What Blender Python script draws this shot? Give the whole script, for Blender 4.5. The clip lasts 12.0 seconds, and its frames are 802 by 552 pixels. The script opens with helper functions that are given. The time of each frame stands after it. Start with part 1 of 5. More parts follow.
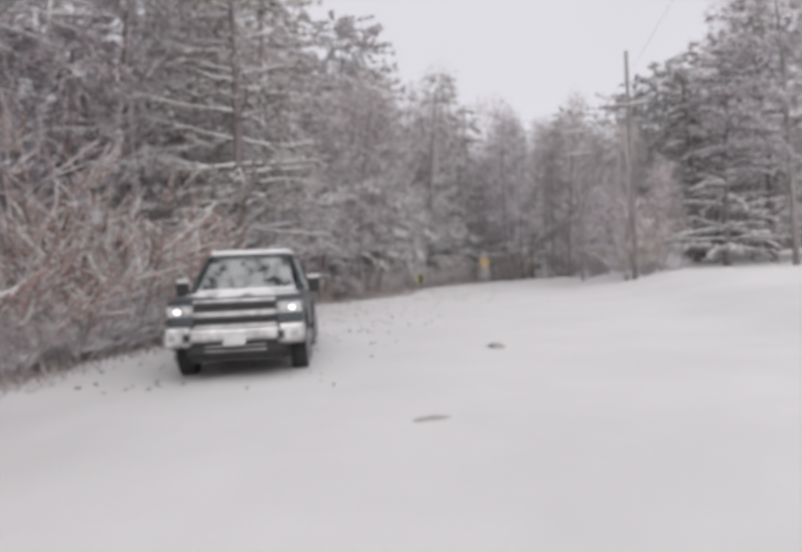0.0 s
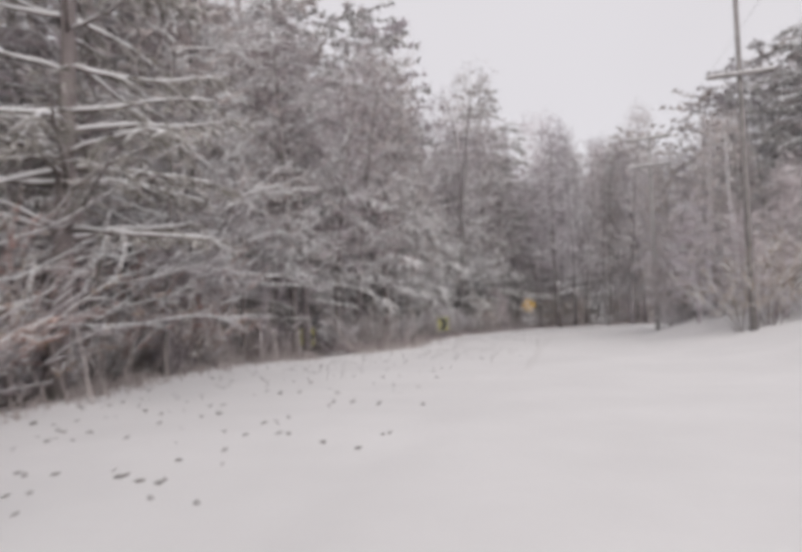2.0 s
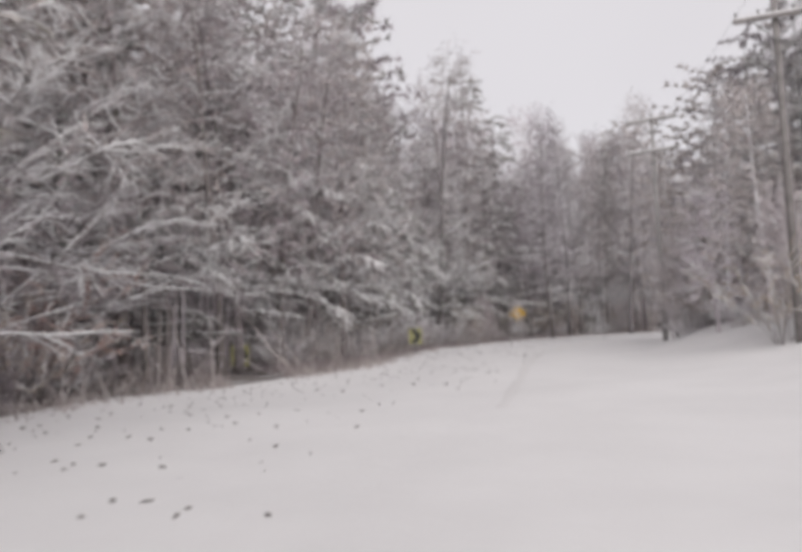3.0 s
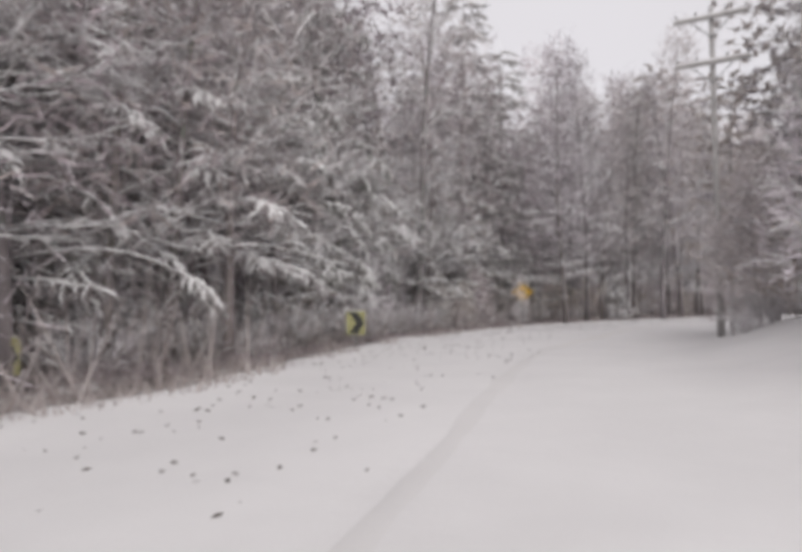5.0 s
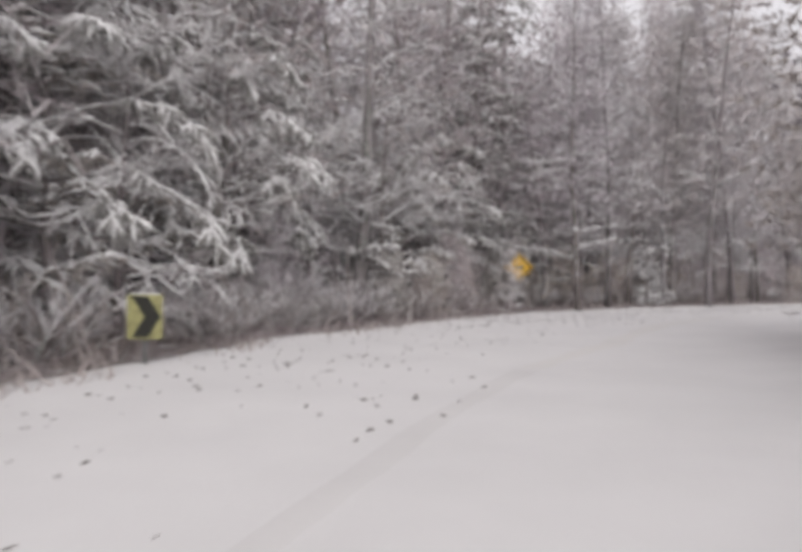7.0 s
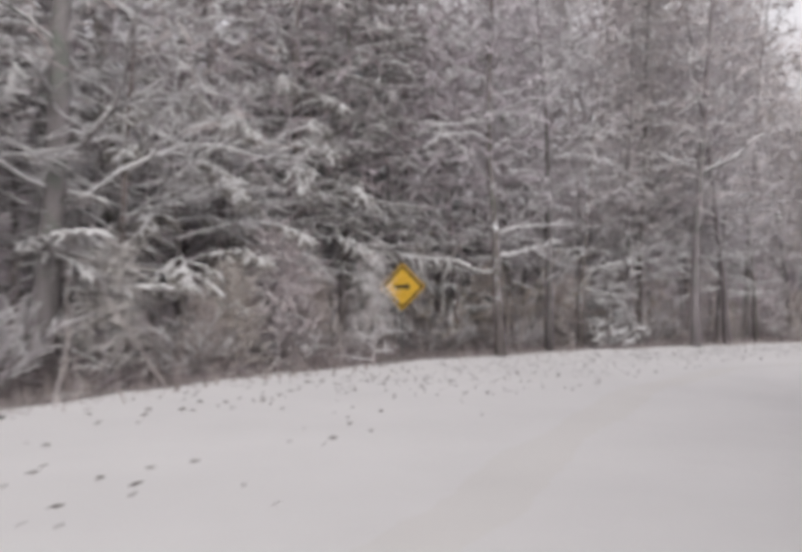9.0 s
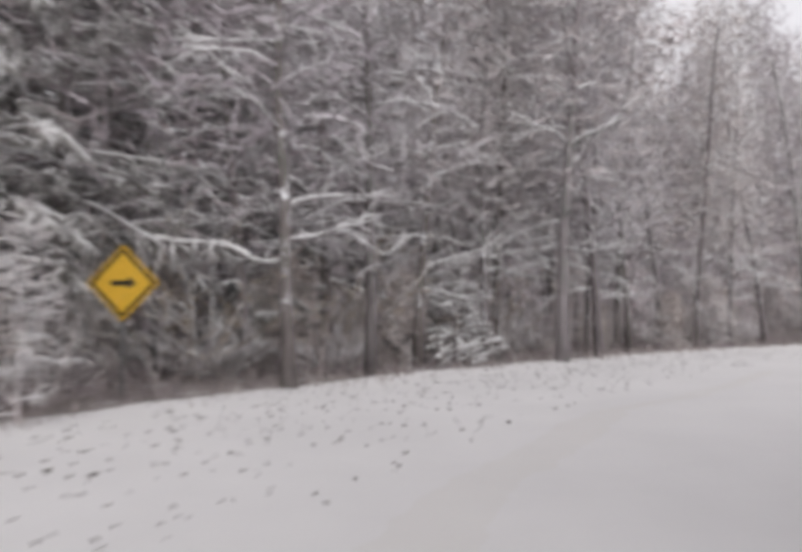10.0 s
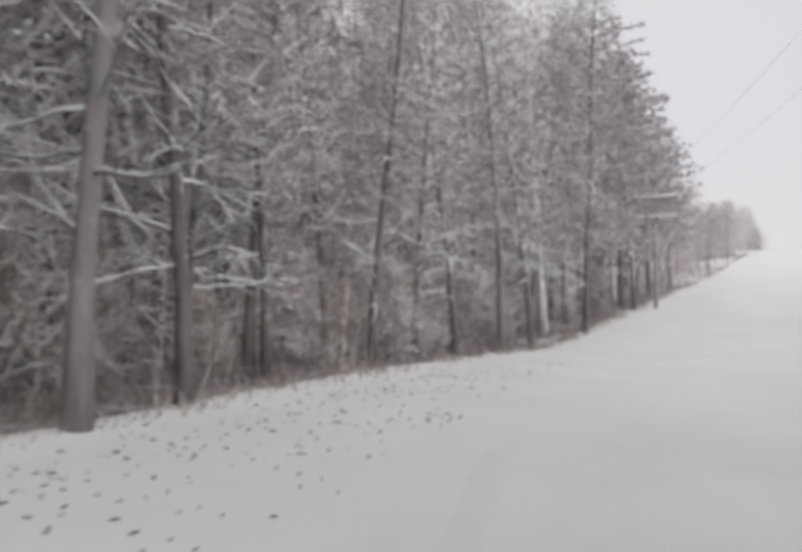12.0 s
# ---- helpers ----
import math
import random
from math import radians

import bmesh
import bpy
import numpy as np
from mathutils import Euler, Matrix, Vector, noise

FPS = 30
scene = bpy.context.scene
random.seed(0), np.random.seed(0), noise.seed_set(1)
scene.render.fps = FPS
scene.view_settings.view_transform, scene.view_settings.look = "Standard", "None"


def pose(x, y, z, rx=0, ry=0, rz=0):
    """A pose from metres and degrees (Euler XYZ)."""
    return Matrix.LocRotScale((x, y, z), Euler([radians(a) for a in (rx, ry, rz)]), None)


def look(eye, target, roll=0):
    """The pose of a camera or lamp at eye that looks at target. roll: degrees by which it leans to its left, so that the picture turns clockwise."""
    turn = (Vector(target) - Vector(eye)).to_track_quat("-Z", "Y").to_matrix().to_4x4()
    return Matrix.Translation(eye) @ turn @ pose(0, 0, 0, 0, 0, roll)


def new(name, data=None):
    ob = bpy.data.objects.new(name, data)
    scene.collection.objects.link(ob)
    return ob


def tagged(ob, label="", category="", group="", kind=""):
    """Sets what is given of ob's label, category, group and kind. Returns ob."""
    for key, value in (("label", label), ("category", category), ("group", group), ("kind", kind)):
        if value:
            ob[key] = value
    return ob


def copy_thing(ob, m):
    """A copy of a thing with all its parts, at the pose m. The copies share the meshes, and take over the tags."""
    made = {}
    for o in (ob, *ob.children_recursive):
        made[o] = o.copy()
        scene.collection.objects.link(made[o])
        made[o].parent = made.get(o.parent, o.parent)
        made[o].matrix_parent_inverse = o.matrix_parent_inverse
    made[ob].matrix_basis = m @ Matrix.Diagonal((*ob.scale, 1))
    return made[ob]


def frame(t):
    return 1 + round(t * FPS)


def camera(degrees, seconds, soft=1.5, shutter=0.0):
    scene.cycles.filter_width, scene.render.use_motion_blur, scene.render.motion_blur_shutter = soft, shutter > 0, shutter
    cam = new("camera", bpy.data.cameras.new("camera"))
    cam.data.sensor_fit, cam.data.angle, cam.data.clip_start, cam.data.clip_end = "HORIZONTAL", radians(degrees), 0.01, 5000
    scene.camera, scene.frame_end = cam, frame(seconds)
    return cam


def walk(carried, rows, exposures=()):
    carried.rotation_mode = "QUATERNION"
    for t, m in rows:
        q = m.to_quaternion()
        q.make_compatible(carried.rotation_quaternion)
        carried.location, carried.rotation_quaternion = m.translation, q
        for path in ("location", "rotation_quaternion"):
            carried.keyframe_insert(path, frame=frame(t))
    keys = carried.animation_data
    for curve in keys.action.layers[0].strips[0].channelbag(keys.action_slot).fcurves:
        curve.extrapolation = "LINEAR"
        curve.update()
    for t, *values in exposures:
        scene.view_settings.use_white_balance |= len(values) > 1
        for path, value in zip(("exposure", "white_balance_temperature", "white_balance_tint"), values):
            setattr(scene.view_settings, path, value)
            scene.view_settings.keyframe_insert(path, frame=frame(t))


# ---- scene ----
# ---- camera and walk ----
cam = camera(60.0, 12.0, soft=5.3, shutter=0.4)
PATH = [
    (0, (5.865, 5.143, 1.455), (5.675, 7.134, 1.444), -2.5),
    (0.5, (5.985, 7.902, 1.405), (5.755, 9.889, 1.404), -2.7),
    (1, (6.101, 10.711, 1.357), (5.818, 12.691, 1.401), -2.5),
    (1.5, (6.285, 13.648, 1.352), (5.972, 15.622, 1.431), -2.2),
    (2, (6.365, 16.674, 1.378), (6.048, 18.645, 1.495), -1.6),
    (2.5, (6.521, 19.593, 1.409), (6.217, 21.565, 1.548), -1.6),
    (3, (6.795, 22.392, 1.401), (6.499, 24.365, 1.546), -2.2),
    (4.8, (7.902, 31.918, 1.589), (7.55, 33.885, 1.671), -0.8),
    (5, (8.019, 32.955, 1.592), (7.658, 34.92, 1.665), -0.9),
    (5.5, (8.296, 35.496, 1.563), (7.898, 37.456, 1.61), -1.0),
    (6, (8.625, 38.156, 1.541), (8.195, 40.109, 1.564), -0.5),
    (6.5, (8.991, 41.108, 1.563), (8.547, 43.058, 1.575), -0.3),
    (7, (9.327, 44.268, 1.614), (8.887, 46.219, 1.616), 0.2),
    (7.2, (9.455, 45.545, 1.62), (9.024, 47.498, 1.62), 0.7),
    (8.8, (10.695, 55.597, 1.353), (10.336, 57.562, 1.445), 0.4),
    (9, (10.9, 56.888, 1.346), (10.556, 58.855, 1.45), 0.1),
    (9.5, (11.57, 60.267, 1.386), (11.311, 62.247, 1.496), 0.5),
    (10, (12.314, 63.865, 1.495), (12.331, 65.862, 1.605), -0.2),
    (10.5, (13.096, 67.297, 1.546), (13.448, 69.262, 1.676), -1.8),
    (11, (14.211, 70.047, 1.857), (14.817, 71.952, 1.936), -0.0),
    (11.5, (15.65, 72.45, 1.84), (16.394, 74.305, 1.912), 0.4),
    (12, (17.219, 74.662, 1.719), (18.071, 76.469, 1.804), 0.5),
]
walk(cam, [(t, look(eye, target, roll)) for t, eye, target, roll in PATH],
     exposures=[(0.0, 0.02, 6350, 9.8), (1.2, 0.07, 6400, 10.5), (2.0, 0.02, 6480, 10.5), (5.0, 0.06, 6480, 10.5), (7.2, 0.18, 6480, 10.5), (9.0, 0.26, 6460, 10.0), (10.3, 0.26, 6400, 9.4), (11.0, 0.14, 6400, 8.6), (12.0, 0.04, 6380, 7.3)])

# ---- overcast snow sky and a wide, weak sun behind the cloud ----
world = bpy.data.worlds.new("overcast_sky")
scene.world = world
world.use_nodes = True
wn = world.node_tree.nodes
wl = world.node_tree.links
wn.clear()
w_out = wn.new("ShaderNodeOutputWorld")
w_bg = wn.new("ShaderNodeBackground")
w_sky = wn.new("ShaderNodeTexSky")
w_sky.sky_type = "NISHITA"
w_sky.sun_disc = False
w_sky.sun_elevation = radians(30)
w_sky.sun_rotation = radians(163)
w_mix = wn.new("ShaderNodeMix")
w_mix.data_type = "RGBA"
w_mix.inputs[0].default_value = 0.99
w_cloud = wn.new("ShaderNodeTexNoise")
w_cloud.inputs["Scale"].default_value = 1.6
w_cloud.inputs["Detail"].default_value = 3.0
w_ramp = wn.new("ShaderNodeValToRGB")
w_ramp.color_ramp.elements[0].position = 0.3
w_ramp.color_ramp.elements[0].color = (0.688, 0.655, 0.668, 1)
w_ramp.color_ramp.elements[1].position = 0.75
w_ramp.color_ramp.elements[1].color = (0.73, 0.70, 0.712, 1)
wl.new(w_cloud.outputs["Fac"], w_ramp.inputs["Fac"])
wl.new(w_sky.outputs["Color"], w_mix.inputs[6])
wl.new(w_ramp.outputs["Color"], w_mix.inputs[7])
wl.new(w_mix.outputs[2], w_bg.inputs["Color"])
w_bg.inputs["Strength"].default_value = 1.0
wl.new(w_bg.outputs["Background"], w_out.inputs["Surface"])
sun_data = bpy.data.lights.new("sun", "SUN")
sun_data.energy = 1.9
sun_data.angle = radians(70)
sun_data.color = (1.0, 0.97, 0.94)
sun = new("sun", sun_data)
sun.matrix_world = look((27, -7, 36), (10, 50, 0))


# ---- materials ----
def shader(name, rough=0.8, metal=0.0):
    m = bpy.data.materials.new(name)
    m.use_nodes = True
    b = m.node_tree.nodes["Principled BSDF"]
    b.inputs["Roughness"].default_value = rough
    b.inputs["Metallic"].default_value = metal
    return m, m.node_tree.nodes, m.node_tree.links, b


def noise_node(n, l, scale, detail=4.0, rough=0.6, coords="Object", stretch=None):
    tc = n.new("ShaderNodeTexCoord")
    out = tc.outputs[coords]
    if stretch:
        mp = n.new("ShaderNodeMapping")
        mp.inputs["Scale"].default_value = stretch
        l.new(out, mp.inputs["Vector"])
        out = mp.outputs["Vector"]
    t = n.new("ShaderNodeTexNoise")
    t.inputs["Scale"].default_value = scale
    t.inputs["Detail"].default_value = detail
    t.inputs["Roughness"].default_value = rough
    l.new(out, t.inputs["Vector"])
    return t.outputs["Fac"]


def ramp_node(n, l, fac, stops):
    r = n.new("ShaderNodeValToRGB")
    e = r.color_ramp.elements
    e[0].position, e[0].color = stops[0][0], (*stops[0][1], 1)
    e[1].position, e[1].color = stops[-1][0], (*stops[-1][1], 1)
    for p, c in stops[1:-1]:
        k = e.new(p)
        k.color = (*c, 1)
    l.new(fac, r.inputs["Fac"])
    return r.outputs["Color"]


def bump_node(n, l, b, fac, strength, distance):
    bp = n.new("ShaderNodeBump")
    bp.inputs["Strength"].default_value = strength
    bp.inputs["Distance"].default_value = distance
    l.new(fac, bp.inputs["Height"])
    l.new(bp.outputs["Normal"], b.inputs["Normal"])


def math_node(n, l, op, a, b_in):
    k = n.new("ShaderNodeMath")
    k.operation = op
    for slot, v in ((0, a), (1, b_in)):
        if isinstance(v, (int, float)):
            k.inputs[slot].default_value = v
        else:
            l.new(v, k.inputs[slot])
    return k.outputs[0]


def snow_material(name, tint=(0.735, 0.725, 0.725), grain=9.0, relief=0.03):
    m, n, l, b = shader(name, 0.85)
    wide = noise_node(n, l, 0.35, 3.0)
    lo = tuple(c * 0.94 for c in tint)
    col = ramp_node(n, l, wide, [(0.35, lo), (0.65, tint)])
    l.new(col, b.inputs["Base Color"])
    bump_node(n, l, b, noise_node(n, l, grain, 5.0), 0.35, relief)
    b.inputs["Specular IOR Level"].default_value = 0.15
    return m


def tint_node(n, l, col, amount=1.0):
    """Each thing's colour leans to mauve, to plain grey or to olive brown."""
    info = n.new("ShaderNodeObjectInfo")
    lean = ramp_node(n, l, info.outputs["Random"], [(0.0, (1.02, 0.96, 1.03)), (0.3, (1.0, 0.975, 1.02)), (0.6, (0.98, 0.995, 0.995)), (0.8, (1.05, 0.99, 0.95)), (1.0, (0.96, 0.93, 1.0))])
    mix = n.new("ShaderNodeMix")
    mix.data_type = "RGBA"
    mix.blend_type = "MULTIPLY"
    mix.inputs[0].default_value = amount
    l.new(col, mix.inputs[6])
    l.new(lean, mix.inputs[7])
    return mix.outputs[2]


def bark_material(name, dark, light, snowy=0.5, scale=6.0):
    """Bark with blown snow stuck to the upward and rough parts."""
    m, n, l, b = shader(name, 0.9)
    grain = noise_node(n, l, scale, 6.0, 0.7, stretch=(1, 1, 0.22))
    col = ramp_node(n, l, grain, [(0.3, dark), (0.7, light)])
    moss = n.new("ShaderNodeMix")
    moss.data_type = "RGBA"
    l.new(ramp_node(n, l, noise_node(n, l, 0.9, 5.0, 0.7), [(0.5, (0, 0, 0)), (0.68, (0.75, 0.75, 0.75))]), moss.inputs[0])
    l.new(col, moss.inputs[6])
    moss.inputs[7].default_value = (dark[0] * 1.15, dark[1] * 1.5, dark[2] * 1.25, 1)
    col = tint_node(n, l, moss.outputs[2], 0.8)
    geo = n.new("ShaderNodeNewGeometry")
    sep = n.new("ShaderNodeSeparateXYZ")
    l.new(geo.outputs["Normal"], sep.inputs[0])
    patch = noise_node(n, l, 2.3, 4.0, 0.7)
    lift = math_node(n, l, "ADD", sep.outputs["Z"], math_node(n, l, "MULTIPLY", patch, 1.2))
    mask = ramp_node(n, l, lift, [(1.3 - snowy, (0, 0, 0)), (1.42 - snowy, (1, 1, 1))]) if snowy > 0.35 else ramp_node(n, l, lift, [(0.97, (0, 0, 0)), (1.0, (1, 1, 1))])
    mix = n.new("ShaderNodeMix")
    mix.data_type = "RGBA"
    l.new(mask, mix.inputs[0])
    l.new(col, mix.inputs[6])
    mix.inputs[7].default_value = (0.78, 0.78, 0.8, 1)
    l.new(mix.outputs[2], b.inputs["Base Color"])
    bump_node(n, l, b, grain, 0.6, 0.02)
    return m


def varied_material(name, colours, rough=0.85, scale=3.0):
    """Colour that differs from thing to thing and along each of them."""
    m, n, l, b = shader(name, rough)
    info = n.new("ShaderNodeObjectInfo")
    geo = n.new("ShaderNodeNewGeometry")
    k = math_node(n, l, "ADD", math_node(n, l, "MULTIPLY", geo.outputs["Random Per Island"], 0.6), math_node(n, l, "MULTIPLY", noise_node(n, l, scale), 0.3))
    k = math_node(n, l, "ADD", k, math_node(n, l, "MULTIPLY", info.outputs["Random"], 0.1))
    step = 1.0 / (len(colours) - 1)
    col = ramp_node(n, l, k, [(i * step, c) for i, c in enumerate(colours)])
    l.new(tint_node(n, l, col), b.inputs["Base Color"])
    return m


def plain_material(name, colour, rough=0.5, metal=0.0, dirt=0.25, scale=7.0):
    m, n, l, b = shader(name, rough, metal)
    f = noise_node(n, l, scale, 5.0, 0.65)
    lo = tuple(c * (1 - dirt) for c in colour)
    l.new(ramp_node(n, l, f, [(0.35, lo), (0.65, colour)]), b.inputs["Base Color"])
    return m


SNOW_GROUND = snow_material("fresh_snow", grain=3.0, relief=0.05)
SNOW_LOAD = snow_material("snow_on_branches", (0.82, 0.81, 0.815), 14.0, 0.02)
SNOW_TRACK = snow_material("packed_snow", (0.695, 0.683, 0.68), 7.0, 0.02)
SNOW_WORN = snow_material("worn_snow", (0.718, 0.704, 0.692), 7.0, 0.02)
BARK = bark_material("dark_bark", (0.135, 0.116, 0.115), (0.31, 0.28, 0.276), 0.54)
BARK_DARKER = bark_material("darker_bark", (0.098, 0.087, 0.085), (0.235, 0.216, 0.212), 0.6)
# Pale bark: distance haze is put into the colour along with frost.
BARK_FROST_HAZE = bark_material("frost_haze_bark", (0.48, 0.45, 0.455), (0.66, 0.628, 0.632), 0.68)
BARK_GREY = bark_material("grey_bark", (0.165, 0.155, 0.15), (0.32, 0.302, 0.295), 0.56)
TWIG = varied_material("bare_twigs", [(0.25, 0.218, 0.217), (0.36, 0.323, 0.322), (0.48, 0.44, 0.44), (0.69, 0.66, 0.665)])
# Haze of the snowy air is put into these three pale twig colours.
FROST_HAZE_TWIG = varied_material("frost_haze_twigs", [(0.53, 0.495, 0.503), (0.65, 0.612, 0.62), (0.74, 0.706, 0.712), (0.83, 0.805, 0.812)])
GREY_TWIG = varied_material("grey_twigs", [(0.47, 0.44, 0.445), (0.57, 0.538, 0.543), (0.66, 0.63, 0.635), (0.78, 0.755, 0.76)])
HAZE_TWIG = varied_material("hazed_twigs", [(0.32, 0.303, 0.305), (0.43, 0.41, 0.412), (0.54, 0.52, 0.522), (0.73, 0.71, 0.713)])
STALK = varied_material("dead_stalks", [(0.21, 0.18, 0.172), (0.32, 0.278, 0.268), (0.44, 0.395, 0.385), (0.68, 0.65, 0.65)])
# Needles lighter than the near pines' own, with distance haze in their colour.
FAR_NEEDLE = varied_material("hazed_needles", [(0.37, 0.359, 0.355), (0.465, 0.451, 0.447), (0.555, 0.539, 0.537), (0.72, 0.705, 0.707)])
NEEDLE = varied_material("pine_needles", [(0.12, 0.114, 0.104), (0.21, 0.204, 0.188), (0.35, 0.338, 0.325), (0.73, 0.71, 0.71)])
RUSSET = varied_material("dry_leaves", [(0.25, 0.15, 0.12), (0.36, 0.235, 0.19), (0.48, 0.36, 0.31), (0.72, 0.66, 0.64)])
DRY_TAN = varied_material("tan_leaves", [(0.24, 0.19, 0.13), (0.35, 0.28, 0.20), (0.45, 0.38, 0.30), (0.7, 0.66, 0.62)])
# Ground mist is put into the dun and mauve twigs as a lighter tone.
MIST_TWIG = varied_material("misty_dun_twigs", [(0.46, 0.43, 0.405), (0.56, 0.528, 0.505), (0.65, 0.62, 0.60), (0.76, 0.735, 0.72)])
MAUVE_TWIG = varied_material("mauve_twigs", [(0.31, 0.283, 0.283), (0.40, 0.368, 0.369), (0.48, 0.447, 0.449), (0.66, 0.632, 0.635)])
POLE_WOOD = plain_material("weathered_pole", (0.27, 0.25, 0.245), 0.9, 0, 0.4, 4.0)
# Wire tone is paled so that the lines fade against the sky.
WIRE = plain_material("pale_wire", (0.55, 0.545, 0.545), 0.7, 0, 0.5, 3.0)
# Lighter pole wood with the haze over the farther poles mixed into it.
POLE_HAZE = plain_material("hazed_pole", (0.46, 0.445, 0.44), 0.9, 0, 0.35, 4.0)
CERAMIC = plain_material("insulator_glaze", (0.2, 0.19, 0.19), 0.3)
SIGN_YELLOW = plain_material("chevron_yellow", (0.42, 0.40, 0.18), 0.55, 0, 0.5, 6.0)
SIGN_AMBER = plain_material("warning_amber", (0.78, 0.47, 0.045), 0.4, 0, 0.15)
SIGN_BLACK = plain_material("sign_black", (0.02, 0.02, 0.015), 0.5)
GALVANISED = plain_material("galvanised_steel", (0.25, 0.25, 0.25), 0.5, 0.6)
PAINT, pn, pl, pb = shader("truck_paint", 0.3, 0.25)
p_dust = math_node(pn, pl, "ADD", math_node(pn, pl, "MULTIPLY", noise_node(pn, pl, 2.2, 6.0, 0.7), 0.6), math_node(pn, pl, "MULTIPLY", noise_node(pn, pl, 14.0, 4.0, 0.7), 0.4))
pl.new(ramp_node(pn, pl, p_dust, [(0.38, (0.016, 0.024, 0.028)), (0.52, (0.04, 0.052, 0.058)), (0.60, (0.16, 0.17, 0.175)), (0.68, (0.58, 0.58, 0.59))]), pb.inputs["Base Color"])
pl.new(ramp_node(pn, pl, p_dust, [(0.5, (0.3, 0.3, 0.3)), (0.62, (0.8, 0.8, 0.8))]), pb.inputs["Roughness"])
CHROME = plain_material("chrome", (0.62, 0.61, 0.61), 0.28, 0.85, 0.55, 5.0)
BLACK_TRIM = plain_material("black_trim", (0.025, 0.024, 0.024), 0.6)
RUBBER = plain_material("tyre_rubber", (0.03, 0.03, 0.03), 0.85)
RIM = plain_material("rim_alloy", (0.45, 0.45, 0.46), 0.35, 0.7)


def pane_material(name, frost_from, frost=0.72):
    """Tinted glass with road spray and frost stuck on it in patches."""
    m, n, l, b = shader(name, 0.03)
    dust = noise_node(n, l, 3.0, 6.0, 0.75)
    l.new(ramp_node(n, l, dust, [(frost_from, (0.42, 0.48, 0.47)), (frost_from + 0.14, (frost, frost, frost * 1.01))]), b.inputs["Base Color"])
    l.new(ramp_node(n, l, dust, [(frost_from, (0.03, 0.03, 0.03)), (frost_from + 0.14, (0.85, 0.85, 0.85))]), b.inputs["Roughness"])
    l.new(ramp_node(n, l, dust, [(frost_from, (1, 1, 1)), (frost_from + 0.14, (0.1, 0.1, 0.1))]), b.inputs["Transmission Weight"])
    b.inputs["IOR"].default_value = 1.45
    return m


GLASS = pane_material("tinted_glass", 0.57)
FROSTY_GLASS = pane_material("frosty_glass", 0.45)
ICED_GLASS = pane_material("iced_windscreen", 0.42, 0.42)
INTERIOR = plain_material("cab_interior", (0.045, 0.043, 0.042), 0.85, 0, 0.3)
LENS = plain_material("lamp_lens", (0.52, 0.52, 0.53), 0.12, 0.3, 0.5, 9.0)
PLATE = plain_material("plate_white", (0.6, 0.6, 0.6), 0.5)
SPECKS = plain_material("windscreen_specks", (0.10, 0.085, 0.075), 0.9)

# A lit headlamp bulb: the one thing that gives off light here.
LAMP_ON = bpy.data.materials.new("headlamp_on")
LAMP_ON.use_nodes = True
_b = LAMP_ON.node_tree.nodes["Principled BSDF"]
_b.inputs["Base Color"].default_value = (0.9, 0.9, 0.9, 1)
_b.inputs["Emission Color"].default_value = (1.0, 0.98, 0.95, 1)
_b.inputs["Emission Strength"].default_value = 1.1


